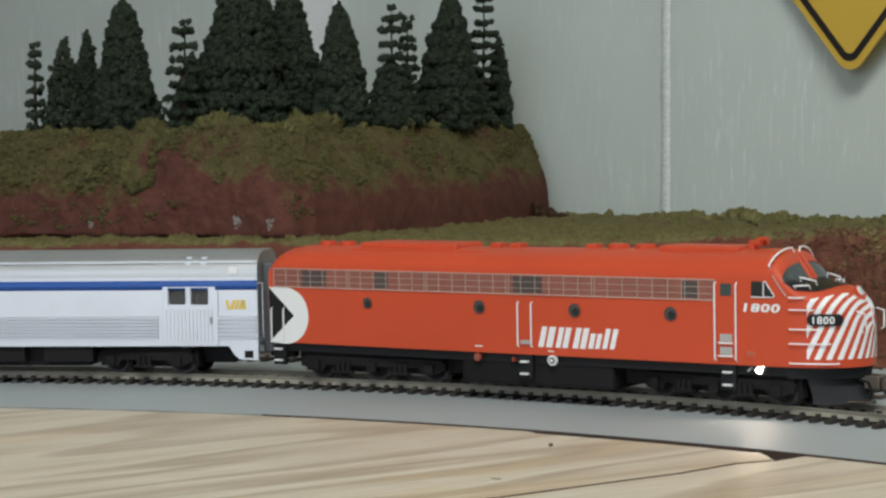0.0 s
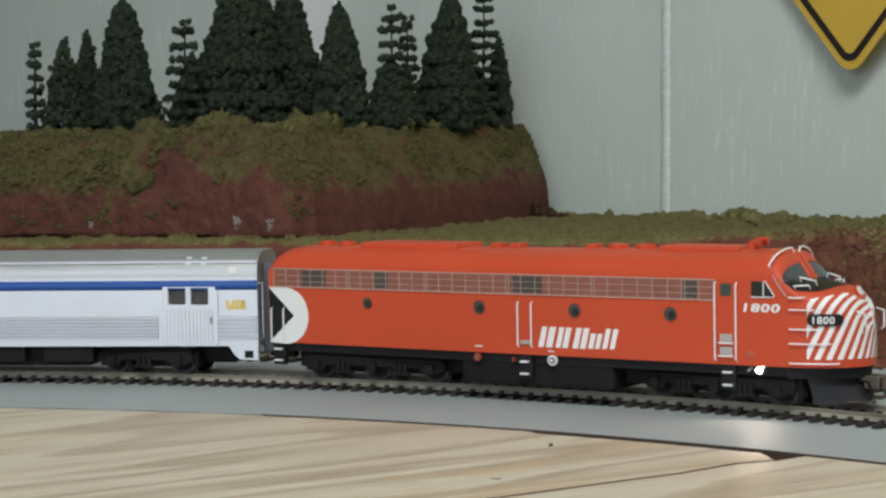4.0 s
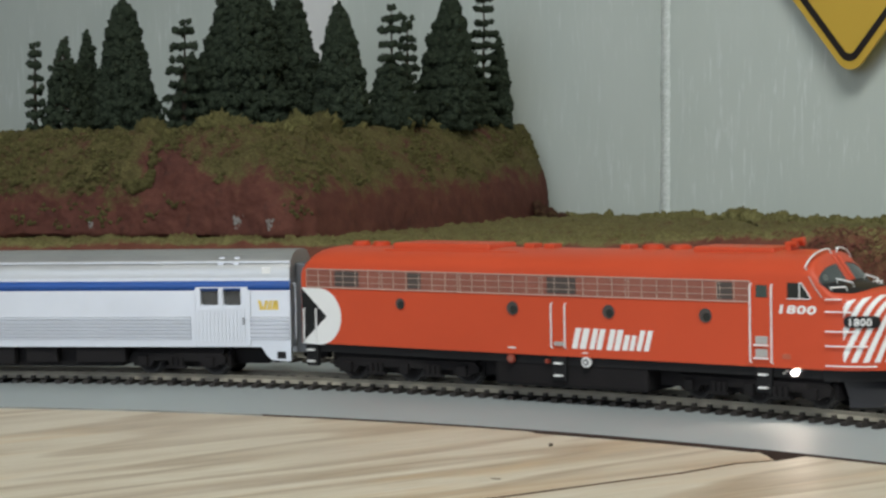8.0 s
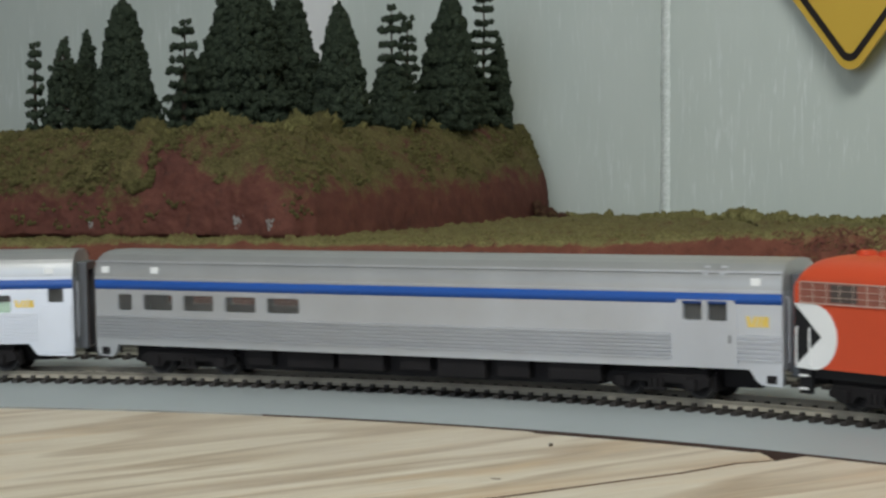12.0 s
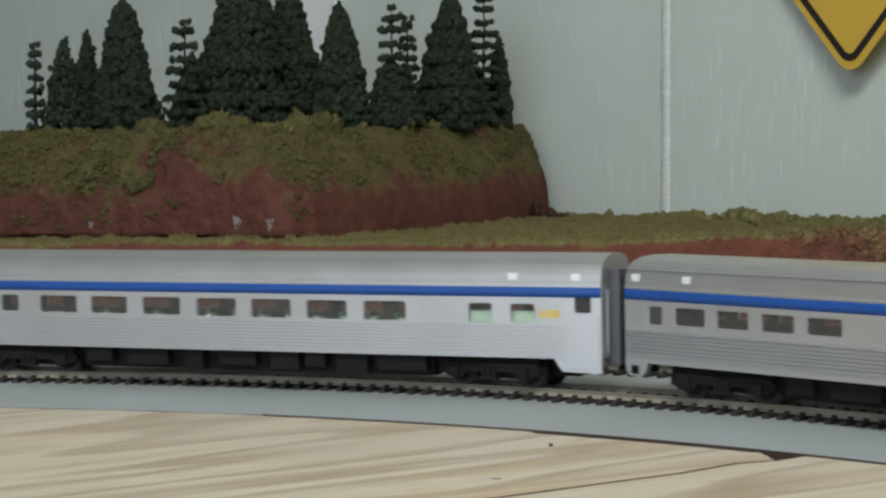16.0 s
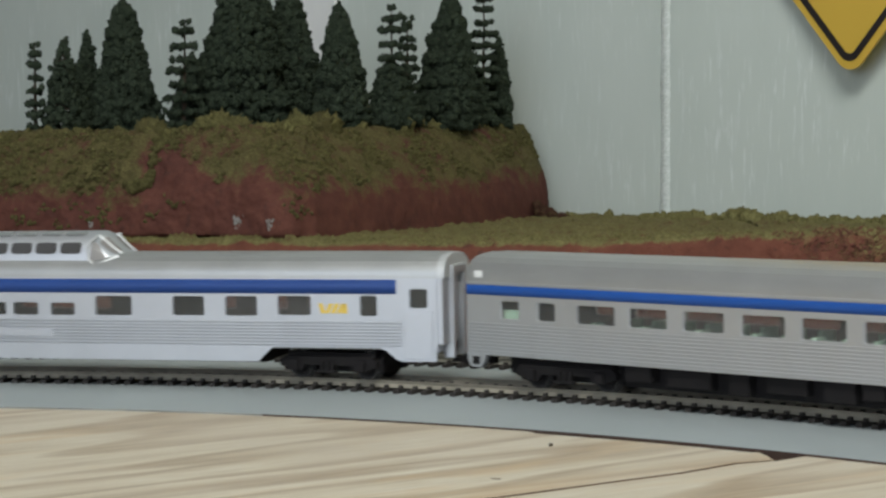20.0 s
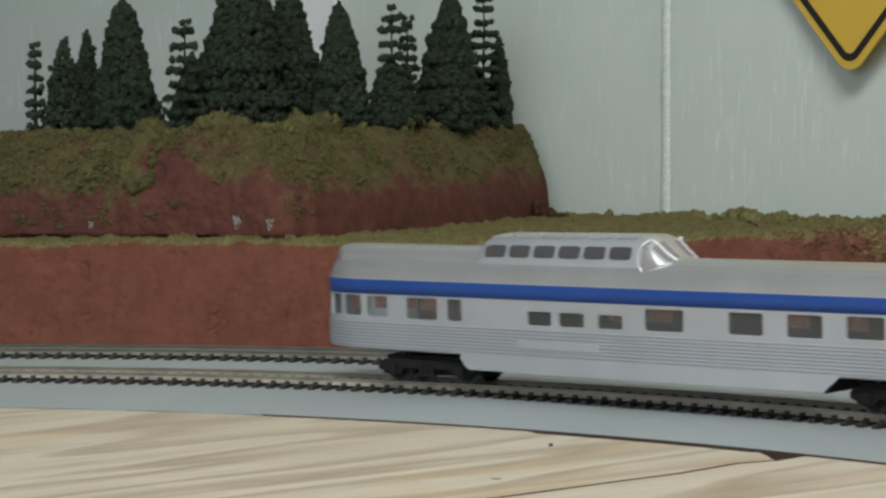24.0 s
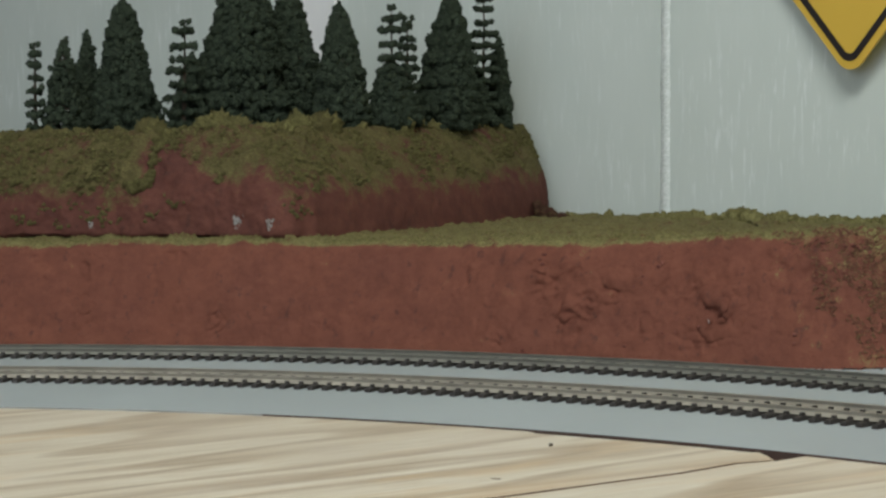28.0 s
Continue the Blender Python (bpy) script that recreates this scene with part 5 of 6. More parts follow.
def park_car():
    wins = [(-0.1247, -0.1143, 0.0247, 0.0330), (-0.1056, -0.0904, 0.0244, 0.0328), (-0.0862, -0.0790, 0.0244, 0.0328), (-0.0496, -0.0388, 0.0243, 0.0297), (-0.0358, -0.0246, 0.0243, 0.0297), (-0.0192, -0.0085, 0.0243, 0.0296), (0.0003, 0.0162, 0.0244, 0.0324), (0.0335, 0.0470, 0.0246, 0.0325), (0.0557, 0.0691, 0.0246, 0.0326), (0.0774, 0.0912, 0.0250, 0.0328), (0.1109, 0.1179, 0.0248, 0.0330), (0.1307, 0.1380, 0.0280, 0.0356)]
    tail = [(-0.1360, -0.1268, 0.0249, 0.0330), (-0.1460, -0.1380, 0.0249, 0.0330), (-0.1560, -0.1480, 0.0249, 0.0330)]
    car = empty("dome_observation_car", "silver dome observation car with rounded tail and blue stripe", "passenger car", "train")
    end = -0.1626
    steps = [-0.1265 - 0.0012 * k for k in range(1, 33)]
    side = part("side_wall", skin(wins + tail, end, 0.1417, 0.0128, 0.0395, tail_line, 0.0009, steps), SILVER_DULL, car, "silver painted side round the tail")
    both(side)
    st = part("stripe", band(end, 0.1256, 0.0335, 0.0390, tail_line, 0.00012, steps), DARK_BLUE, car, "broad blue stripe")
    both(st)
    rib0 = None
    for k in range(8):
        z = 0.0140 + (0.0226 - 0.0140) * k / 7
        r = part("flute", band(end, 0.1275, z - 0.0004, z + 0.0004, tail_line, 0.00028, steps), SILVER_DULL, car) if rib0 is None else again(rib0, pose(0, 0, z - 0.0140))
        rib0 = rib0 or r
        both(r)
    for o in wins + tail:
        w = part("window", gasket(o, tail_line), SILVER_DULL, car, "rounded window frame")
        part("pane", pane_of(o, tail_line), GLASS, w, "clear glazing").visible_shadow = False
        both(w)
    both(part("interior_lining", skin(wins, -0.1260, 0.1395, 0.0138, 0.0395, lambda x: (x, -HALF + 0.0013, 0.0, -1.0), 0.0003), LINING, car, "dull brown interior lining"))
    # skirts between and beyond the wheel openings
    for poly in ([(-0.0790, 0.0130), (-0.0800, 0.0115), (-0.0775, 0.0080), (-0.0755, 0.0070), (0.0690, 0.0072), (0.0710, 0.0090), (0.0745, 0.0122), (0.0755, 0.0130)], [(0.1185, 0.0130), (0.1215, 0.0118), (0.1255, 0.0085), (0.1280, 0.0078), (0.1412, 0.0080), (0.1412, 0.0130)]):
        both(part("skirt", prism(bmesh.new(), poly, -HALF - 0.0001, -HALF + 0.0012), SILVER_DULL, car))
    wd = lambda u: HALF if u > -0.1265 else max(0.0006, HALF * max(0.0, math.cos(math.asin(min(1, ((-0.1265 - u) / 0.0252)) ** (1 / 0.9)))) ** 0.8)
    rows_u = [0.1417, -0.1265] + [-0.1265 - 0.0250 * math.sin(math.pi / 2 * k / 16) for k in range(1, 16)] + [-0.15155]
    rows = []
    for u in rows_u:
        w = wd(u)
        row = []
        for k in range(65):
            t = math.pi * k / 64
            c, s = math.cos(t), math.sin(t)
            drop = 0.0 if u > -0.1490 else 0.0040 * ((-0.1490 - u) / 0.0026) ** 2
            lean = 0.0048 * s * max(0.0, (-0.1265 - u) / 0.0252)
            row.append((u + lean, -w * math.copysign(abs(c) ** 0.72, c), 0.0395 + (0.0091 - drop) * s ** 0.72 + (0.00022 if k % 6 in (0, 1) and 8 < k < 56 else 0)))
        rows.append(row)
    vs, fs = sheet(np.array(rows))
    vs, fs = vs.tolist(), fs.tolist()
    fs.append(list(range(65)))
    part("roof", (vs, fs), SILVER_ROOF, car, "ribbed silver roof with rounded tail", False)
    part("floor_pan", boxed(-0.135, 0.1405, -HALF + 0.001, HALF - 0.001, 0.0122, 0.0138), INTERIOR, car)
    end_wall(car, 0.1417, 1, 0.0120, 0.0395, SILVER_DULL)
    part("underframe", boxed(-0.075, 0.070, -0.0155, 0.0155, 0.0068, 0.0122), BLACK, car)
    part("vestibule_door", boxed(0.1288, 0.1400, -HALF - 0.0004, -HALF, 0.0088, 0.0272, 0.0002), SILVER_DULL, car, "plain silver vestibule door")
    part("end_valance", boxed(0.1400, 0.1440, -HALF + 0.0006, HALF - 0.0006, 0.0140, 0.0397, 0.0008), SILVER_DULL, car)
    part("end_hood", arch_roof(0.1400, 0.1446, 0.0395, 0.0484, lambda u: HALF - 0.0003), WHITE_METAL, car, "bright rounded roof end")
    part("name_panel", boxed(-0.0535, -0.0185, -HALF - 0.0006, -HALF, 0.0160, 0.0188, 0.0002), SILVER_DULL, car, "pale blank name panel")
    badge(car, 0.0942, 0.1066, 0.0260, 0.0298)
    # raised roof behind the dome
    rows = []
    for u in [-0.1452, -0.1448, -0.1430, -0.1400, -0.1350, -0.0735]:
        k = min(1.0, max(0.0, (u + 0.1455) / 0.006)) ** 0.5
        w = 0.0085 + 0.0050 * k
        rows.append([(u, -w * math.copysign(abs(math.cos(t)) ** 0.55, math.cos(t)), 0.0440 + (0.0075 if u > -0.1450 else 0.0060) * max(0.0, math.sin(t)) ** 0.6) for t in (math.pi * q / 36 for q in range(37))])
    vs, fs = sheet(np.array(rows))
    vs, fs = vs.tolist(), fs.tolist()
    fs.append(list(range(37)))
    part("raised_roof", (vs, fs), SILVER_ROOF, car, "raised silver roof section", False)
    # dome: shell, glazing bars and panes
    us = [-0.0765, -0.0748, -0.0730, -0.0705, -0.0675, -0.0040, -0.0012, 0.0045, 0.0088]
    tops = [0.0478, 0.0520, 0.0550, 0.0563, 0.0569, 0.0573, 0.0561, 0.0508, 0.0478]
    wide = [0.0138, 0.0146, 0.0148, 0.0149, 0.0149, 0.0148, 0.0145, 0.0132, 0.0116]

    def rounded(p, q, k=0.13):
        return p * (1 - k * q ** 6 * p ** 6), q * (1 - k * q ** 6 * p ** 6)

    def dome_at(u, t, off=0.0):
        w = np.interp(u, us, wide)
        top = np.interp(u, us, tops)
        lo = 0.0425
        c, s = math.cos(t), math.sin(t)
        return u, -(w + off) * math.copysign(abs(c) ** 0.62, c), lo + (top + off - lo) * max(0.0, s) ** 0.72

    fine = sorted(set(us) | set(np.linspace(-0.004, 0.0088, 12)))
    rows = [[dome_at(u, math.pi * k / 40) for k in range(41)] for u in fine]
    vs, fs = sheet(np.array(rows))
    dome = part("dome", (vs, fs), SILVER_DULL, car, "silver vista dome shell", True)
    for k in range(6):
        a = -0.0702 + 0.01085 * k
        for t0, t1 in ((0.30, 0.68), (1.02, 1.34)):
            rows = [[dome_at(a + 0.0046 + 0.0046 * rounded(2 * i / 12 - 1, 2 * j / 12 - 1)[0], (t0 + t1) / 2 + (t1 - t0) / 2 * rounded(2 * i / 12 - 1, 2 * j / 12 - 1)[1], 0.00018) for j in range(13)] for i in range(13)]
            ob = part("dome_pane", sheet(np.array(rows)), DOME_SIDE if t0 < 0.5 else DOME_SHEEN, dome, "dome glass pane; upper row paled for reflections", True)
            again(ob, MIRROR)
    rows = [[dome_at(-0.0026 + (0.0022 + 0.0060 * (1 - j / 8)) * i / 8, 0.16 + 0.62 * j / 8, 0.0002) for j in range(9)] for i in range(9)]
    again(part("side_pane", sheet(np.array(rows)), DOME_FRONT, dome, "triangular smoked dome pane", True), MIRROR)
    rows = [[dome_at(0.0002 + 0.0064 * i / 6, 0.86 + 0.62 * j / 8, 0.0002) for j in range(9)] for i in range(7)]
    again(part("front_pane", sheet(np.array(rows)), DOME_FRONT, dome, "sloping front dome glass", True), MIRROR)
    for m in (-1, 1):
        bm = bmesh.new()
        rod(bm, [(-0.0004, m * 0.0157, 0.0437), (-0.0030, m * 0.0153, 0.0468), (-0.0038, m * 0.0147, 0.0505), (-0.0028, m * 0.0130, 0.0538), (-0.0012, m * 0.0105, 0.0556)], 0.0005, 7)
        rod(bm, [(-0.0004, m * 0.0157, 0.0437), (0.0035, m * 0.0146, 0.0455), (0.0086, m * 0.0118, 0.0478)], 0.0008, 7)
        rod(bm, [(dome_at(u, 1.16)[0], m * abs(dome_at(u, 1.16)[1]), dome_at(u, 1.16)[2] + 0.0003) for u in np.linspace(-0.0012, 0.0076, 6)], 0.0005, 6)
        part("front_post", bm, WHITE_METAL, dome, "bright windscreen post")
    knuckle(car, 0.1425, 1, BLACK)
    wheels = []
    turn = math.degrees(math.asin(0.1025 / RAD))
    for at, ang in ((0.0990, -turn), (-0.1000, turn)):
        wheels += truck_of(car, at, ang, (-0.0145, 0.0145), 0.0053)
    return car, wheels


DOME_SIDE = worn("smoked_dome_glass", (0.085, 0.083, 0.085), 0.12, 0.1, 0.05)
WHITE_METAL = worn("bright_silver_paint", (0.62, 0.63, 0.64), 0.5, 0.4, 0.03)
# upper dome panes: their bright reflections put into a pale metallic colour
DOME_SHEEN = worn("dome_glass_sheen", (0.60, 0.61, 0.62), 0.20, 0.75, 0.03)
DOME_FRONT = worn("pale_smoked_glass", (0.26, 0.245, 0.24), 0.5, 0.0, 0.05)


# ----- diesel locomotive -----
LW, NOSE0, NOSEL = 0.0183, 0.0985, 0.0233
SHOULDER = ((-0.1210, 0.0395), (-0.1180, 0.0425), (0.0900, 0.0430), (0.0940, 0.0425), (0.0985, 0.0395), (0.1010, 0.0375), (0.1060, 0.0350), (0.1130, 0.0320), (0.1180, 0.0285), (0.1218, 0.0240))
CREST = ((-0.1210, 0.0462), (-0.1195, 0.0482), (-0.1165, 0.0502), (-0.1120, 0.0510), (0.0, 0.0515), (0.0600, 0.0522), (0.0900, 0.0525), (0.0938, 0.0519), (0.0962, 0.0488), (0.1006, 0.0424), (0.1018, 0.0417), (0.1060, 0.0413), (0.1110, 0.0406), (0.1150, 0.0392), (0.1185, 0.0365), (0.1205, 0.0325), (0.1218, 0.0265))


def table_of(rows, u):
    return float(np.interp(u, [r[0] for r in rows], [r[1] for r in rows]))


def half_width(u):
    if u <= NOSE0:
        return LW
    k = min(1.0, (u - NOSE0) / NOSEL)
    return LW * max(0.0, 1 - k ** 2.25) ** 0.56


def shell_at(u, t, off=0.0):
    """A place on the upper shell: t from 0 at the shoulder to pi/2 at the crest."""
    w, zs, zt = half_width(u), table_of(SHOULDER, u), table_of(CREST, u)
    return u, -(w + off) * math.cos(t) ** 0.82, zs + (zt + off - zs) * math.sin(t) ** 0.82


def flank_at(u, z, off=0.0):
    """A place on the side at height z."""
    w, zs, zt = half_width(u), table_of(SHOULDER, u), table_of(CREST, u)
    if z > zs:
        s = min(1.0, ((z - zs) / max(1e-6, zt - zs)) ** (1 / 0.82))
        w = w * math.cos(math.asin(s)) ** 0.82
    k = (u - NOSE0) / NOSEL
    fwd = off * max(0.0, k) ** 1.5 if k > 0 else 0.0
    return u + fwd, -(w + off), z


def nose_u(q):
    return NOSE0 + NOSEL * math.sin(q)


def decal(name, fn, n, m, mat, parent, label=""):
    rows = [[fn(i / n, j / m) for j in range(m + 1)] for i in range(n + 1)]
    ob = part(name, sheet(np.array(rows)), mat, parent, label, True)
    far = again(ob, MIRROR)
    return ob, far


def bar(thing, pts, r=0.00032, mat=None, name="handrail", label="white handrail", mirror=True):
    bm = bmesh.new()
    rod(bm, pts, r, 6)
    ob = part(name, bm, mat or WHITE, thing, label)
    if mirror:
        both(ob)
    return ob


def digits(name, text, place, parent, bold, label):
    """Flat numerals laid on a surface: place(x, y) takes 0..1 along and up the line of writing."""
    data = bpy.data.curves.new(name, "FONT")
    data.body, data.size, data.offset, data.space_character, data.resolution_u = text, 1.0, bold, 1.12, 3
    ob = bpy.data.objects.new(name, data)
    scene.collection.objects.link(ob)
    bpy.context.view_layer.update()
    me = bpy.data.meshes.new_from_object(ob)
    bpy.data.objects.remove(ob)
    co = np.array([v.co[:2] for v in me.vertices])
    lo, hi = co.min(0), co.max(0)
    for v, c in zip(me.vertices, (co - lo) / (hi - lo)):
        v.co = place(float(c[0]), float(c[1]))
    me.materials.clear()
    me.materials.append(WHITE)
    out = new(name, me)
    out.parent = parent
    out["label"] = label
    return out


def strip_of(lower, upper, n, m, off):
    """Points of the upper shell between two lines of (u, t)."""
    k = np.linspace(0, 1, n + 1)

    def line(rows):
        return [np.interp(k, np.linspace(0, 1, len(rows)), [r[i] for r in rows]) for i in (0, 1)]
    (lu, lt), (uu, ut) = line(lower), line(upper)
    return lambda i, j: shell_at(float(np.interp(i, k, lu) * (1 - j) + np.interp(i, k, uu) * j), float(np.interp(i, k, lt) * (1 - j) + np.interp(i, k, ut) * j), off)


def locomotive():
    eng = empty("diesel_locomotive", "orange-red streamlined diesel locomotive with white striped nose", "locomotive", "train")
    us = [-0.1210, -0.1202, -0.1195, -0.1180, -0.1165, -0.1140, -0.1120] + list(np.linspace(-0.10, 0.08, 10)) + list(np.linspace(0.084, 0.1015, 22)) + [nose_u(q) for q in np.linspace(0.16, math.pi / 2, 26)]
    rows = []
    for u in us:
        w, zs = half_width(u), table_of(SHOULDER, u)
        row = [(u, -w, 0.0138 + (zs - 0.0138) * k / 10) for k in range(10)]
        row += [shell_at(u, math.pi / 2 * k / 16) for k in range(17)]
        row += [(a, -b, c) for a, b, c in row[-2::-1]]
        rows.append(row)
    vs, fs = sheet(np.array(rows))
    vs, fs = vs.tolist(), fs.tolist()
    n = len(rows[0])
    fs.append(list(range(n))[::-1])
    part("body", (vs, fs), ORANGE, eng, "orange-red painted carbody", True)
    # black inner box added to block the view through below the body
    part("underframe", boxed(-0.1150, 0.1060, -0.0064, 0.0064, 0.0040, 0.0106), BLACK, eng)
    part("frame_sill", boxed(-0.1200, 0.1000, -0.0165, 0.0165, 0.0105, 0.0138), BLACK_PAINT, eng)
    part("rear_door", boxed(-0.1224, -0.1208, -0.0055, 0.0055, 0.0140, 0.0400), BLACK, eng, "black rear gangway")

    # side grille: backing, frame bars, dark openings
    g0, g1, z0, z1 = -0.1182, 0.0720, 0.0356, 0.0426
    gb = part("grille", boxed(g0, g1, -LW - 0.00015, -LW + 0.0003, z0, z1), GRILLE_BACK, eng, "reddish mesh grille with pale frames")
    for z in (z0, z0 + (z1 - z0) * 0.31, z0 + (z1 - z0) * 0.64, z1):
        w = 0.00018 if z in (z0, z1) else 0.00008
        part("grille_rail", boxed(g0, g1, -LW - 0.0005, -LW - 0.0001, z - w, z + w), GRILLE_BAR, gb)
    upright = None
    count = 32
    for k in range(count + 1):
        u = g0 + (g1 - g0) * k / count
        for du in ((0.0,) if k % 6 or k in (0,) else (-0.0005, 0.0007)):
            if upright is None:
                upright = part("grille_upright", boxed(-0.00009, 0.00009, -LW - 0.00045, -LW - 0.0001, z0, z1), GRILLE_BAR, gb)
                upright.location.x = u
            else:
                again(upright, pose(u + du, 0, 0))
    for a, b in ((-0.1045, -0.0930), (-0.0700, -0.0640), (-0.0085, 0.0035), (0.0595, 0.0655)):
        part("grille_opening", boxed(a, b, -LW - 0.0003, -LW, z0 + 0.0006, z1 - 0.0006), GRILLE_DARK, gb, "dark opening behind the grille")
    both(gb)

    for u in (-0.0735, -0.0232, 0.0170, 0.0552):
        bm = disc(bmesh.new(), (u, -LW - 0.0001, 0.0304), "y", 0.0025 if u > -0.05 else 0.0021, 0.0006, 28)
        ph = part("porthole", bm, PORT_GLASS, eng, "round dark porthole")
        part("inner_wall", disc(bmesh.new(), (u + 0.0005, -LW - 0.0004, 0.0299), "y", 0.0015, 0.0002, 20), DARK_GLASS, ph, "dark inside of the porthole")
        ring = bmesh.new()
        r = 0.0026 if u > -0.05 else 0.0022
        rod(ring, [(u + r * math.cos(a), -LW - 0.0002, 0.0304 + r * math.sin(a)) for a in np.linspace(0, 2 * math.pi, 29)], 0.00022, 5)
        part("porthole_rim", ring, ORANGE, ph)
        both(ph)

    # rear emblem: pale half-round and dark wedge
    pts = [(-0.1208, 0.0353), (-0.1128, 0.0353)] + [(-0.1128 + 0.0110 * math.sin(a), 0.0243 + 0.0110 * math.cos(a)) for a in np.linspace(0.1, math.pi, 24)] + [(-0.1208, 0.0137)]
    both(part("emblem_disc", prism(bmesh.new(), pts, -LW - 0.00012, -LW + 0.0001), WHITE, eng, "white half-round emblem"))
    both(part("emblem_wedge", prism(bmesh.new(), [(-0.1207, 0.0350), (-0.1207, 0.0140), (-0.1088, 0.0244)], -LW - 0.00022, -LW + 0.0001), BLACK_PAINT, eng, "black wedge emblem"))
    # name on the side as plain leaning bars
    logo_bars(eng, [(0.0016, 0.0038), (0.0048, 0.0074), (0.0088, 0.0108), (0.0116, 0.0138), (0.0158, 0.0180), (0.0188, 0.0211)], 0.0168, 0.0242, 0.0018, WHITE, -LW - 0.00016)
    logo_bars(eng, [(0.0222, 0.0242), (0.0250, 0.0268)], 0.0170, 0.0224, 0.0013, WHITE, -LW - 0.00016)
    logo_bars(eng, [(0.0279, 0.0298), (0.0309, 0.0328)], 0.0171, 0.0243, 0.0018, WHITE, -LW - 0.00016)
    for m in (1, -1):
        digits("road_number", "1800", lambda x, y: (0.0827 + 0.0133 * (x if m > 0 else 1 - x) + 0.0006 * m * y, m * (-LW - 0.0002), 0.0320 + 0.0030 * y), eng, 0.035, "white slanted numerals")
    part("builder_plate", boxed(0.0838, 0.0868, -LW - 0.0003, -LW, 0.0168, 0.0185), worn("faded_red_plate", (0.45, 0.11, 0.06), 0.5), eng, "small faded plate")

    # cab door, its window, steps and rails
    dr = part("cab_door", boxed(0.0732, 0.0796, -LW - 0.0002, -LW + 0.0002, 0.0150, 0.0425), ORANGE, eng, "orange cab door")
    part("door_window", boxed(0.0742, 0.0784, -LW - 0.0004, -LW, 0.0372, 0.0414, 0.0003), DOOR_GLASS, dr, "grey-green door window")
    for z in (0.0172, 0.0216):
        part("door_louvre", boxed(0.0741, 0.0786, -LW - 0.0007, -LW, z, z + 0.0026, 0.0002), PALE_GREY, dr, "pale grey step plate")
        part("step_edge", boxed(0.0737, 0.0789, -LW - 0.0014, -LW, z - 0.0007, z - 0.0002), WHITE, dr, "white step edge")
    both(dr)
    for u in (0.0724, 0.0803):
        bar(eng, [(u, -LW, 0.0151), (u, -LW - 0.0011, 0.0155), (u, -LW - 0.0011, 0.0413), (u, -LW, 0.0417)])
    for u in (-0.0065, -0.0008):
        bar(eng, [(u, -LW, 0.0166), (u, -LW - 0.0010, 0.0169), (u, -LW - 0.0010, 0.0325), (u, -LW, 0.0328)])
    both(part("step_plate", boxed(-0.0055, -0.0017, -LW - 0.0008, -LW, 0.0176, 0.0190), PALE_GREY, eng, "pale step plate"))
    for u in (-0.1192, -0.1133):
        bar(eng, [(u, -LW, 0.0146), (u, -LW - 0.0011, 0.0150), (u, -LW - 0.0011, 0.0270), (u, -LW, 0.0274)])
    for u in (-0.1165, -0.0040, 0.0768):
        lad = part("ladder", boxed(u - 0.0028, u + 0.0028, -LW + 0.0004, -LW + 0.0018, 0.0050, 0.0138), BLACK_PAINT, eng, "black step ladder")
        for z in (0.0068, 0.0112):
            part("rung", boxed(u - 0.0016, u + 0.0016, -LW - 0.0012, -LW + 0.0004, z - 0.0003, z + 0.0003), WHITE, lad, "white rung edge")
        both(lad)

    # cab side window and wing light
    cw = part("cab_window", prism(bmesh.new(), [(0.0857, 0.0372), (0.0943, 0.0373), (0.0910, 0.0424), (0.0857, 0.0424)], -LW - 0.0002, -LW), DARK_GLASS, eng, "dark cab side window")
    for a, b in (((0.0903, 0.0372), (0.0903, 0.0424)), ((0.0903, 0.0424), (0.0911, 0.0424)), ((0.0911, 0.0424), (0.0943, 0.0376)), ((0.0943, 0.0376), (0.0938, 0.0371)), ((0.0938, 0.0371), (0.0903, 0.0372)), ((0.0857, 0.0371), (0.0903, 0.0371))):
        bm = bmesh.new()
        rod(bm, [(a[0], -LW - 0.0004, a[1]), (b[0], -LW - 0.0004, b[1])], 0.0002, 5)
        part("window_frame", bm, WHITE, cw, "pale wing window frame")
    both(cw)
    glass_foot = [(0.0972, 0.25), (0.0985, 0.42), (0.0996, 0.75), (0.1003, 1.10), (0.1006, 1.44)]
    glass_head = [(0.0966, 0.40), (0.0966, 0.66), (0.0966, 0.90), (0.0967, 1.15), (0.0967, 1.44)]
    gl, gr = decal("windshield", strip_of(glass_foot, glass_head, 16, 10, 0.00022), 16, 10, WINDSHIELD, eng, "dark glass windshield pane")
    for pane in (gl, gr):
        far = pane is gr
        rows = [[(a, -b if far else b, c) for a, b, c in [strip_of(glass_foot, glass_head, 16, 10, 0.00034)(0.30 + 0.16 * i / 4, 0.15 + 0.45 * j / 4) for j in range(5)]] for i in range(5)]
        part("seat_behind_glass", sheet(np.array(rows)), CAB_SEAT, pane, "pale seat seen through the glass", True)
    rim = [strip_of(glass_foot, glass_head, 16, 10, 0.0003)(i / 16, 1.0) for i in range(17)]
    bar(eng, rim, 0.00022, ORANGE, "windshield_gasket", "orange windshield surround")
    bar(eng, [shell_at(0.0950 + 0.0054 * k / 6, 1.50, 0.0002) for k in range(7)], 0.0005, ORANGE, "windshield_post", "orange windshield post")
    glare_foot = [(0.0973, 0.21), (0.0984, 0.27), (0.0998, 0.338), (0.1016, 0.43), (0.1034, 0.517), (0.1054, 0.60), (0.1074, 0.696), (0.1090, 0.86), (0.1104, 1.054), (0.1111, 1.30), (0.1114, math.pi / 2)]
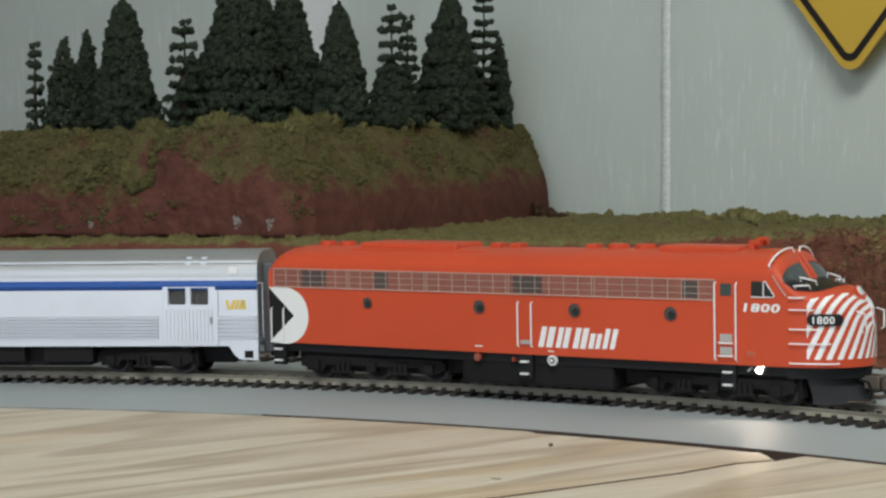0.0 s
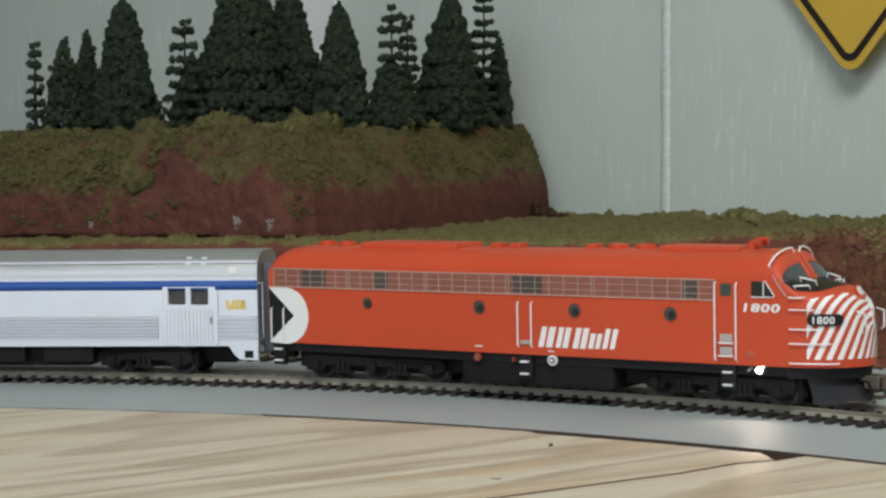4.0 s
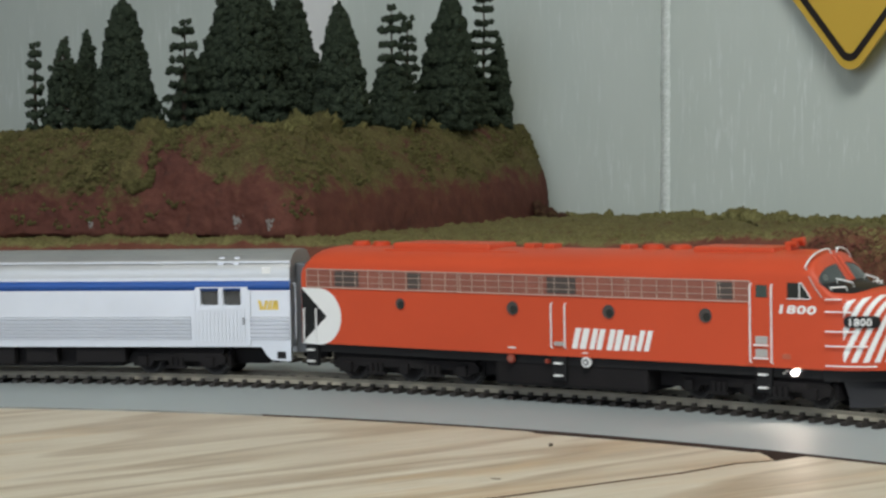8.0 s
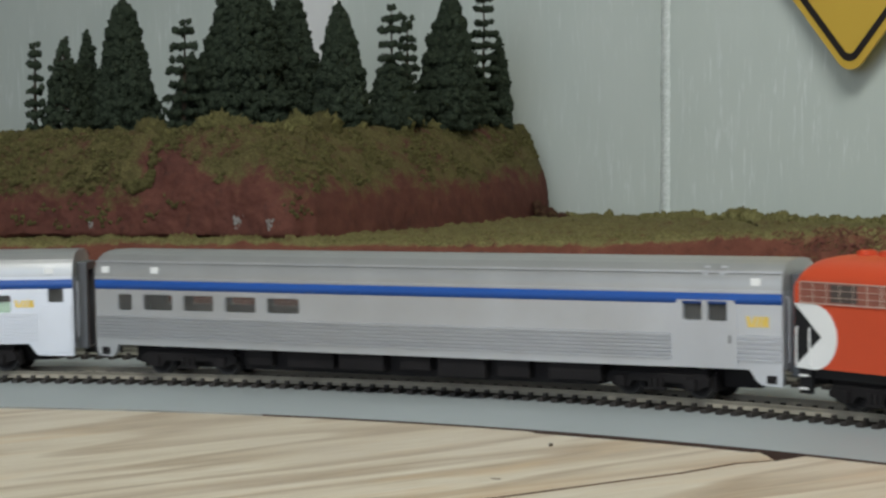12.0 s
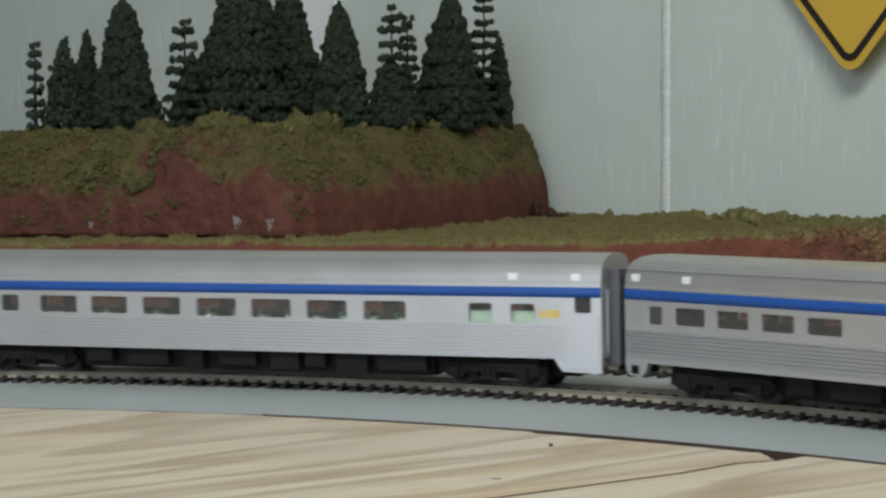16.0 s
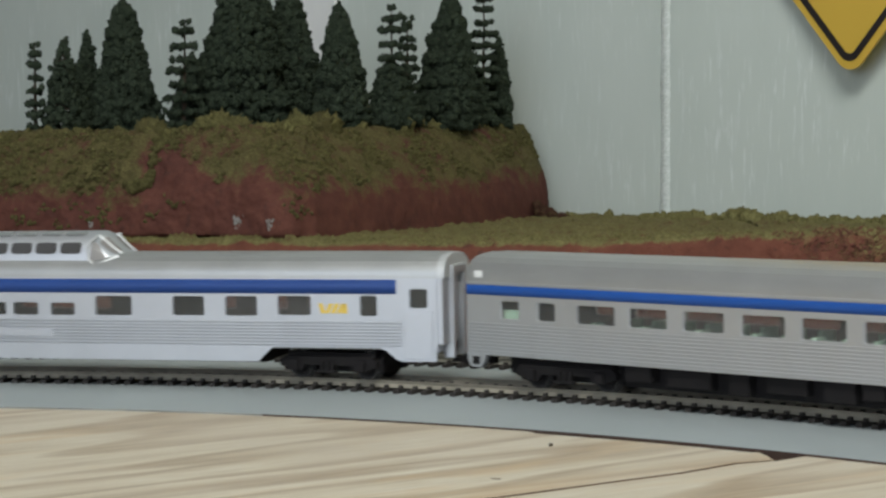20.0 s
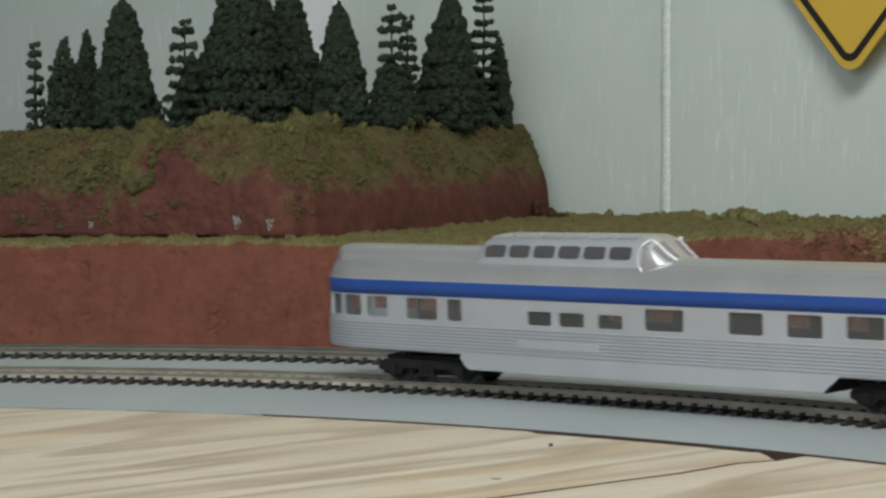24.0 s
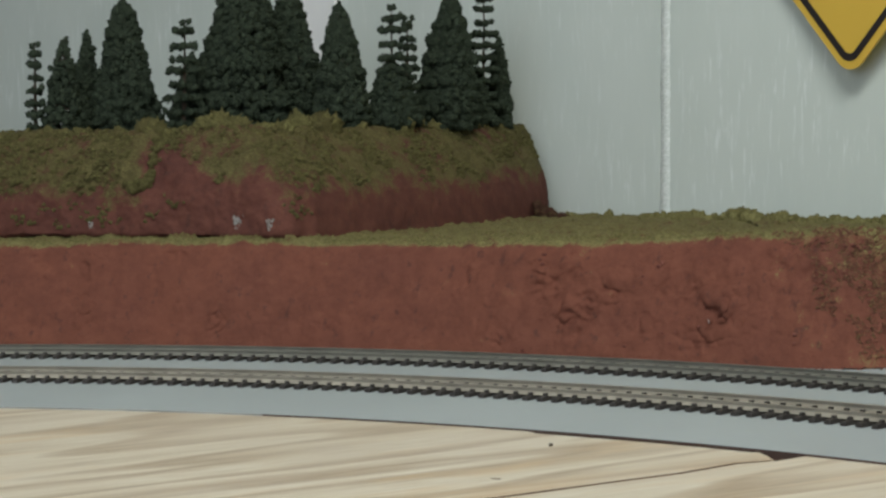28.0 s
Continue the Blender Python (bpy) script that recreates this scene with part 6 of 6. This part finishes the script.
    glare_head = [(0.0973, 0.25), (0.0985, 0.42), (0.0996, 0.75), (0.1003, 1.10), (0.1006, 1.44), (0.1007, math.pi / 2)]
    decal("antiglare_panel", strip_of(glare_foot, glare_head, 30, 12, 0.00018), 30, 12, BLACK_PAINT, eng, "matt black anti-glare panel")
    for (a, ta), (b, tb) in (((0.1010, 0.50), (0.1052, 0.775)), ((0.1005, 1.02), (0.1057, 1.09))):
        bar(eng, [shell_at(a, ta), shell_at(a, ta, 0.0019), shell_at(b, tb, 0.0019), shell_at(b, tb)], 0.00030, None, "nose_step", "white nose-top grab iron")
    bar(eng, [shell_at(0.0923, 0.378)] + [shell_at(0.0923 + 0.0017 * k / 9, 0.40 + 1.06 * k / 9, 0.0014) for k in range(10)] + [shell_at(0.0942, 1.50)], 0.00036, None, "roof_grab", "white roof grab rail")
    bar(eng, [shell_at(0.0936, 0.16, 0.0003), flank_at(0.0958, 0.0412, 0.0004), flank_at(0.0984, 0.0378, 0.0004)], 0.00020, PALE_GREY, "wiper_bar", "pale window trim")

    # slanting white bands round the nose
    span = math.pi / 2
    lo_z, first = 0.0166, 0.302
    top_line = ((0.30, 0.42, 0.55, 0.70, 0.80, 0.92, 1.06, 1.57), (0.0366, 0.0374, 0.0379, 0.0383, 0.0386, 0.0376, 0.0362, 0.0330))
    for k in range(19):
        q0 = -0.45 + 0.172 * k

        def turn_at(i, j, q0=q0):
            return q0 + 0.52 * i * (0.85 + 0.15 * i) + 0.090 * j

        def inside(q, z):
            q = min(q, math.pi - q)
            return q >= first and z <= float(np.interp(q, *top_line))
        # the stretch of the slant that lies inside the striped field, for both edges
        ends = []
        for j in range(4):
            ok = [i for i in np.linspace(0, 1.05, 64) if inside(turn_at(i, j / 3), lo_z + 0.0222 * i)]
            ends.append((min(ok), max(ok)) if ok else None)
        if any(e is None for e in ends):
            continue
        rows = []
        for i in range(31):
            row = []
            for j in range(4):
                lo, hi = ends[j]
                q = turn_at(lo + (hi - lo) * i / 30, j / 3)
                x, y, z = flank_at(nose_u(q), lo_z + 0.0222 * (lo + (hi - lo) * i / 30), 0.00018)
                row.append((x, y if q < span else -y, z))
            rows.append(row)
        part("nose_stripe", sheet(np.array(rows)), WHITE, eng, "white diagonal nose stripe", True)
    for z, q1 in ((0.0373, 0.267), (0.0332, 0.41), (0.0267, 0.465), (0.0219, 0.652), (0.0153, 0.783)):
        pts = [flank_at(nose_u(0.06), z, 0)] + [flank_at(nose_u(0.06 + (q1 - 0.06) * k / 8), z, 0.0011) for k in range(9)] + [flank_at(nose_u(q1), z, 0)]
        bar(eng, pts, 0.00028, None, "nose_grab", "white nose grab iron")
    def board_at(q, z, off):
        return flank_at(nose_u(q), z, off)

    def capsule(i, j):
        q = 0.315 + 0.54 * i
        end = min(i, 1 - i) / 0.16
        h = 0.00195 * math.sqrt(max(0.0, 1 - max(0.0, 1 - end) ** 2))
        return board_at(q, 0.0299 + h * (2 * j - 1), 0.0009)
    nb, nb2 = decal("number_board", capsule, 28, 6, BLACK_PAINT, eng, "black rounded number board")
    rim = [capsule(i / 28, 1.0) for i in range(29)] + [capsule(1 - i / 28, 0.0) for i in range(29)]
    rim = [Vector(p) for p in rim]
    skirt = [[tuple(p), (p.x - 0.0005, p.y + 0.0009, p.z)] for p in rim]
    part("board_edge", sheet(np.array(skirt)), BLACK_PAINT, nb)
    far = part("board_edge", sheet(np.array([[(a, -b, c) for a, b, c in r] for r in skirt])), BLACK_PAINT, nb2)
    far.matrix_parent_inverse = MIRROR
    for board, m in ((nb, 1), (nb2, -1)):
        digits("board_number", "1800", lambda x, y: board_at(0.40 + 0.315 * (x if m > 0 else 1 - x), 0.0286 + 0.0026 * y, 0.0012), board, 0.02, "white numerals")
    # headlight, front rail, pilot and coupler
    hl = part("headlight", disc(bmesh.new(), (0.1163, 0, 0.0385), "x", 0.0021, 0.0020, 24), ORANGE, eng, "round headlight in an orange housing")
    part("lens", disc(bmesh.new(), (0.1173, 0, 0.0385), "x", 0.0016, 0.0008, 20), WHITE, hl, "white ringed lens")
    for z in (0.0379, 0.0391):
        part("bulb", disc(bmesh.new(), (0.1178, 0, z), "x", 0.0005, 0.0004, 12), BRIGHT, hl, "small bright bulb")
    hl.matrix_basis = pose(0.1166, 0, 0.0381) @ pose(0, 0, 0, 0, -25, 0) @ pose(-0.1166, 0, -0.0381)
    for y in (-0.0085, 0.0085):
        bar(eng, [(0.1195, y, 0.0325), (0.1222, y, 0.0318), (0.1226, y * 0.9, 0.0262), (0.1214, y, 0.0255)], 0.0003, None, "front_handrail", "white front handrail", False)
    bm = bmesh.new()
    rows = []
    for k in range(25):
        q = -span + 2 * span * k / 24
        c = max(0.0, 1 - abs(math.sin(q)) ** 2.2)
        rows.append([(0.0985 + 0.0226 * c, 0.0178 * math.sin(q), 0.0136), (0.0985 + 0.0218 * c, 0.0174 * math.sin(q), 0.0098)])
    part("nose_apron", sheet(np.array(rows)), BLACK_PAINT, eng, "black lower nose apron")
    rows = []
    for k in range(21):
        q = -1 + 2 * k / 20
        rows.append([(0.1035 + 0.0125 * (1 - abs(q) ** 1.6), 0.0140 * q, 0.0110), (0.1050 + 0.0160 * (1 - abs(q) ** 1.5), 0.0125 * q, 0.0045), (0.1055 + 0.0175 * (1 - abs(q) ** 1.5), 0.0125 * q, 0.0010)])
    part("pilot", sheet(np.array(rows)), PILOT_GREY, eng, "dark grey pilot plough")
    knuckle(eng, 0.1205, 1, STEEL)
    part("coupler_shank", boxed(0.1195, 0.1250, -0.0030, 0.0030, 0.0060, 0.0105, 0.0005), STEEL, eng, "bare metal coupler pocket")
    part("foot_board", boxed(0.1165, 0.1235, -0.0100, -0.0030, 0.0018, 0.0026, 0.0003), STEEL, eng, "dull metal foot board")
    part("foot_board", boxed(0.1165, 0.1235, 0.0030, 0.0100, 0.0018, 0.0026, 0.0003), STEEL, eng, "dull metal foot board")
    knuckle(eng, -0.1215, -1, BLACK)
    part("air_hose", rod(bmesh.new(), [(0.1195, -0.006, 0.0095), (0.1225, -0.0062, 0.0085), (0.1238, -0.006, 0.0050), (0.1228, -0.006, 0.0025)], 0.0005, 6), BLACK, eng)

    # tank, lamps and fittings below the sill
    part("fuel_tank", boxed(-0.0330, 0.0310, -0.0160, 0.0160, 0.0020, 0.0132, 0.0015), BLACK, eng, "black fuel tank")
    v1 = part("filler_cap", disc(bmesh.new(), (0.0074, -LW + 0.0004, 0.0121), "y", 0.0019, 0.0012, 20), WHITE, eng, "white ringed filler cap")
    part("cap_centre", disc(bmesh.new(), (0.0074, -LW - 0.0003, 0.0121), "y", 0.0012, 0.0004, 16), DARK_GREY, v1)
    part("cap_boss", disc(bmesh.new(), (0.0074, -LW - 0.0006, 0.0121), "y", 0.0006, 0.0004, 12), WHITE, v1)
    v2 = part("fuel_gauge", disc(bmesh.new(), (-0.0245, -LW + 0.0004, 0.0120), "y", 0.0016, 0.0010, 20), DULL_RED, eng, "dull red round gauge")
    part("gauge_face", disc(bmesh.new(), (-0.0245, -LW - 0.0002, 0.0120), "y", 0.0010, 0.0003, 16), GRILLE_BACK, v2)
    part("red_valve", boxed(-0.0095, -0.0085, -LW - 0.0004, -LW + 0.002, 0.0110, 0.0124), DULL_RED, eng, "small dull red valve")
    part("white_label", boxed(-0.0254, -0.0222, -LW - 0.0002, -LW, 0.0158, 0.0163), WHITE, eng, "small white label bar")
    part("white_label", boxed(0.0058, 0.0082, -LW - 0.0002, -LW, 0.0152, 0.0156), WHITE, eng, "small white label bar")
    aim = Matrix.Translation((0.0882, -LW + 0.0010, 0.0126)) @ Vector((0.04, -0.93, -0.37)).to_track_quat("Z", "Y").to_matrix().to_4x4()
    bm = bmesh.new()
    bmesh.ops.create_cone(bm, cap_ends=True, segments=18, radius1=0.0005, radius2=0.0006, depth=0.0010, matrix=aim)
    gl = part("ground_light", bm, LAMP_GLOW, eng, "glowing ground light under the cab")
    # hood added to narrow the ground light's beam
    bm = bmesh.new()
    bmesh.ops.create_cone(bm, cap_ends=False, segments=18, radius1=0.0008, radius2=0.0012, depth=0.0018, matrix=aim @ Matrix.Translation((0, 0, 0.0003)))
    part("lamp_hood", bm, BLACK_PAINT, gl, "added black hood narrowing the beam")
    for u, z in ((0.0852, 0.0128), (0.0842, 0.0120), (0.0868, 0.0122)):
        part("bright_fitting", disc(bmesh.new(), (u, -LW + 0.0006, z), "y", 0.0004, 0.0010, 8), BRIGHT, eng, "small bright metal disc beside the lamp")

    # roof fittings
    def fan(u, y, r):
        bm = disc(bmesh.new(), (u, y, 0.0511 if u < 0 else 0.0518), "z", r, 0.0022, 24)
        bm = disc(bm, (u, y, 0.0524 if u < 0 else 0.0531), "z", r * 0.8, 0.0006, 20)
        part("roof_fan", bm, ORANGE, eng, "orange roof fan", False)
    for u in (-0.1050, -0.0955):
        fan(u, 0, 0.0036)
    for u in (0.0250, 0.0360):
        fan(u, 0, 0.0040)
    part("roof_hatch", boxed(-0.0831, -0.0390, -0.0095, 0.0095, 0.0490, 0.0529, 0.0010), ORANGE, eng, "raised orange roof hatch")
    part("hatch_flange", boxed(-0.0860, -0.0250, -0.0115, 0.0115, 0.0482, 0.0506, 0.0005), ORANGE, eng)
    part("exhaust_stub", boxed(-0.0280, -0.0235, -0.0030, 0.0030, 0.0505, 0.0530, 0.0004), ORANGE, eng)
    part("exhaust_stub", boxed(-0.0195, -0.0150, -0.0030, 0.0030, 0.0505, 0.0530, 0.0004), ORANGE, eng)
    part("exhaust_stub", boxed(0.0130, 0.0170, -0.0030, 0.0030, 0.0508, 0.0532, 0.0004), ORANGE, eng)
    part("boiler_hatch", boxed(0.0450, 0.0760, -0.0080, 0.0080, 0.0505, 0.0534, 0.0010), ORANGE, eng, "low orange boiler hatch")
    for y, z, u in ((-0.0028, 0.0545, 0.0800), (0.0, 0.0556, 0.0812), (0.0028, 0.0545, 0.0800)):
        bm = disc(bmesh.new(), (u, y, z), "x", 0.0005, 0.0046, 10, 0.0012)
        part("air_horn", bm, ORANGE, eng, "orange air horn")
    part("horn_base", boxed(0.0778, 0.0800, -0.0034, 0.0034, 0.0520, 0.0552, 0.0003), ORANGE, eng)

    wheels = []
    turn = math.degrees(math.asin(0.075 / RAD))
    for at, ang in ((0.0720, -turn), (-0.0760, turn)):
        wheels += truck_of(eng, at, ang, (-0.0247, 0.0, 0.0247), 0.0055)
    return eng, wheels


PORT_GLASS = worn("porthole_well", (0.075, 0.070, 0.068), 0.35, 0.2, 0.1)
CAB_SEAT = worn("cab_seat_behind_glass", (0.16, 0.18, 0.17), 0.4, 0.0, 0.1)
DULL_RED = worn("dull_red_paint", (0.30, 0.048, 0.026), 0.5, 0.0, 0.1)
GRILLE_DARK = worn("dim_grille_opening", (0.075, 0.058, 0.052), 0.5, 0.0, 0.1)
WINDSHIELD = worn("grey_windshield_glass", (0.045, 0.055, 0.055), 0.16, 0.0, 0.05)
PALE_GREY = worn("pale_grey_paint", (0.45, 0.43, 0.41), 0.5, 0.1, 0.08)
PILOT_GREY = worn("pilot_grey", (0.020, 0.020, 0.023), 0.4, 0.1, 0.1)
DOOR_GLASS = worn("grey_green_glass", (0.05, 0.075, 0.07), 0.1, 0.0, 0.05)

LOCO, LOCO_WHEELS = locomotive()
BAGGAGE, BAGGAGE_WHEELS = baggage_car()
COACH, COACH_WHEELS = coach()
DOME_CAR, DOME_WHEELS = park_car()


# ================= the moving train =================
# the locomotive's way along the near line, in metres, second by half second
WAY = [(0.0, 0.3856), (6.5, 0.3856), (7.0, 0.3856), (7.5, 0.3886), (8.0, 0.4002), (8.5, 0.4166), (9.0, 0.4380), (9.5, 0.4653), (10.0, 0.4939), (10.5, 0.5230), (11.0, 0.5524), (11.5, 0.5818), (12.0, 0.6113), (12.5, 0.6406), (13.5, 0.6986), (14.5, 0.7562), (15.5, 0.8147), (16.5, 0.8744), (17.5, 0.9339), (18.5, 0.9934), (19.5, 1.0532), (20.5, 1.1135), (21.5, 1.1743), (22.5, 1.2358), (23.5, 1.2970), (24.5, 1.3571), (25.5, 1.4171), (26.5, 1.4777), (28.0, 1.5690)]


def way_at(t):
    """Smooth way between the rows."""
    ts = [r[0] for r in WAY]
    i = max(0, min(len(ts) - 2, int(np.searchsorted(ts, t, side="right")) - 1))

    def slope(k):
        if k == 0:
            return 0.0
        a, b = WAY[max(0, k - 1)], WAY[min(len(WAY) - 1, k + 1)]
        return (b[1] - a[1]) / (b[0] - a[0])
    (t0, s0), (t1, s1) = WAY[i], WAY[i + 1]
    h = t1 - t0
    q = (t - t0) / h
    m0 = 0.0 if t1 <= 7.0 else slope(i)
    m1 = 0.0 if t1 <= 7.0 else slope(i + 1)
    if t0 == 7.0:
        m0 = 0.0
    return (2 * q ** 3 - 3 * q ** 2 + 1) * s0 + (q ** 3 - 2 * q ** 2 + q) * h * m0 + (3 * q ** 2 - 2 * q ** 3) * s1 + (q ** 3 - q ** 2) * h * m1


def on_line(way, pivot):
    """Where a car stands whose two pivots ride the curve."""
    a = way / RAD
    r = math.sqrt(RAD ** 2 - pivot ** 2)
    return pose(RING.x + r * math.sin(a), RING.y + r * math.cos(a), 0, 0, 0, -math.degrees(a))


def motions():
    times = [0.0, 3.0, 6.5, 7.0, 7.2, 7.4, 7.6, 7.8] + [8.0 + 0.5 * k for k in range(41)]
    for thing, behind, pivot in ((LOCO, 0.0, 0.075), (BAGGAGE, -0.2812, 0.1025), (COACH, -0.5862, 0.1025), (DOME_CAR, -0.8928, 0.1025)):
        walk(thing, [(t, on_line(way_at(t) + behind, pivot)) for t in times])
    roll_times = [0.0, 7.0] + [round(7.1 + 0.1 * k, 1) for k in range(210)]
    for wheel, at, r in LOCO_WHEELS + BAGGAGE_WHEELS + COACH_WHEELS + DOME_WHEELS:
        walk(wheel, [(t, pose(at, 0, r, 0, math.degrees((way_at(t) - 0.3856) / (r + 0.0002)), 0)) for t in roll_times])


motions()
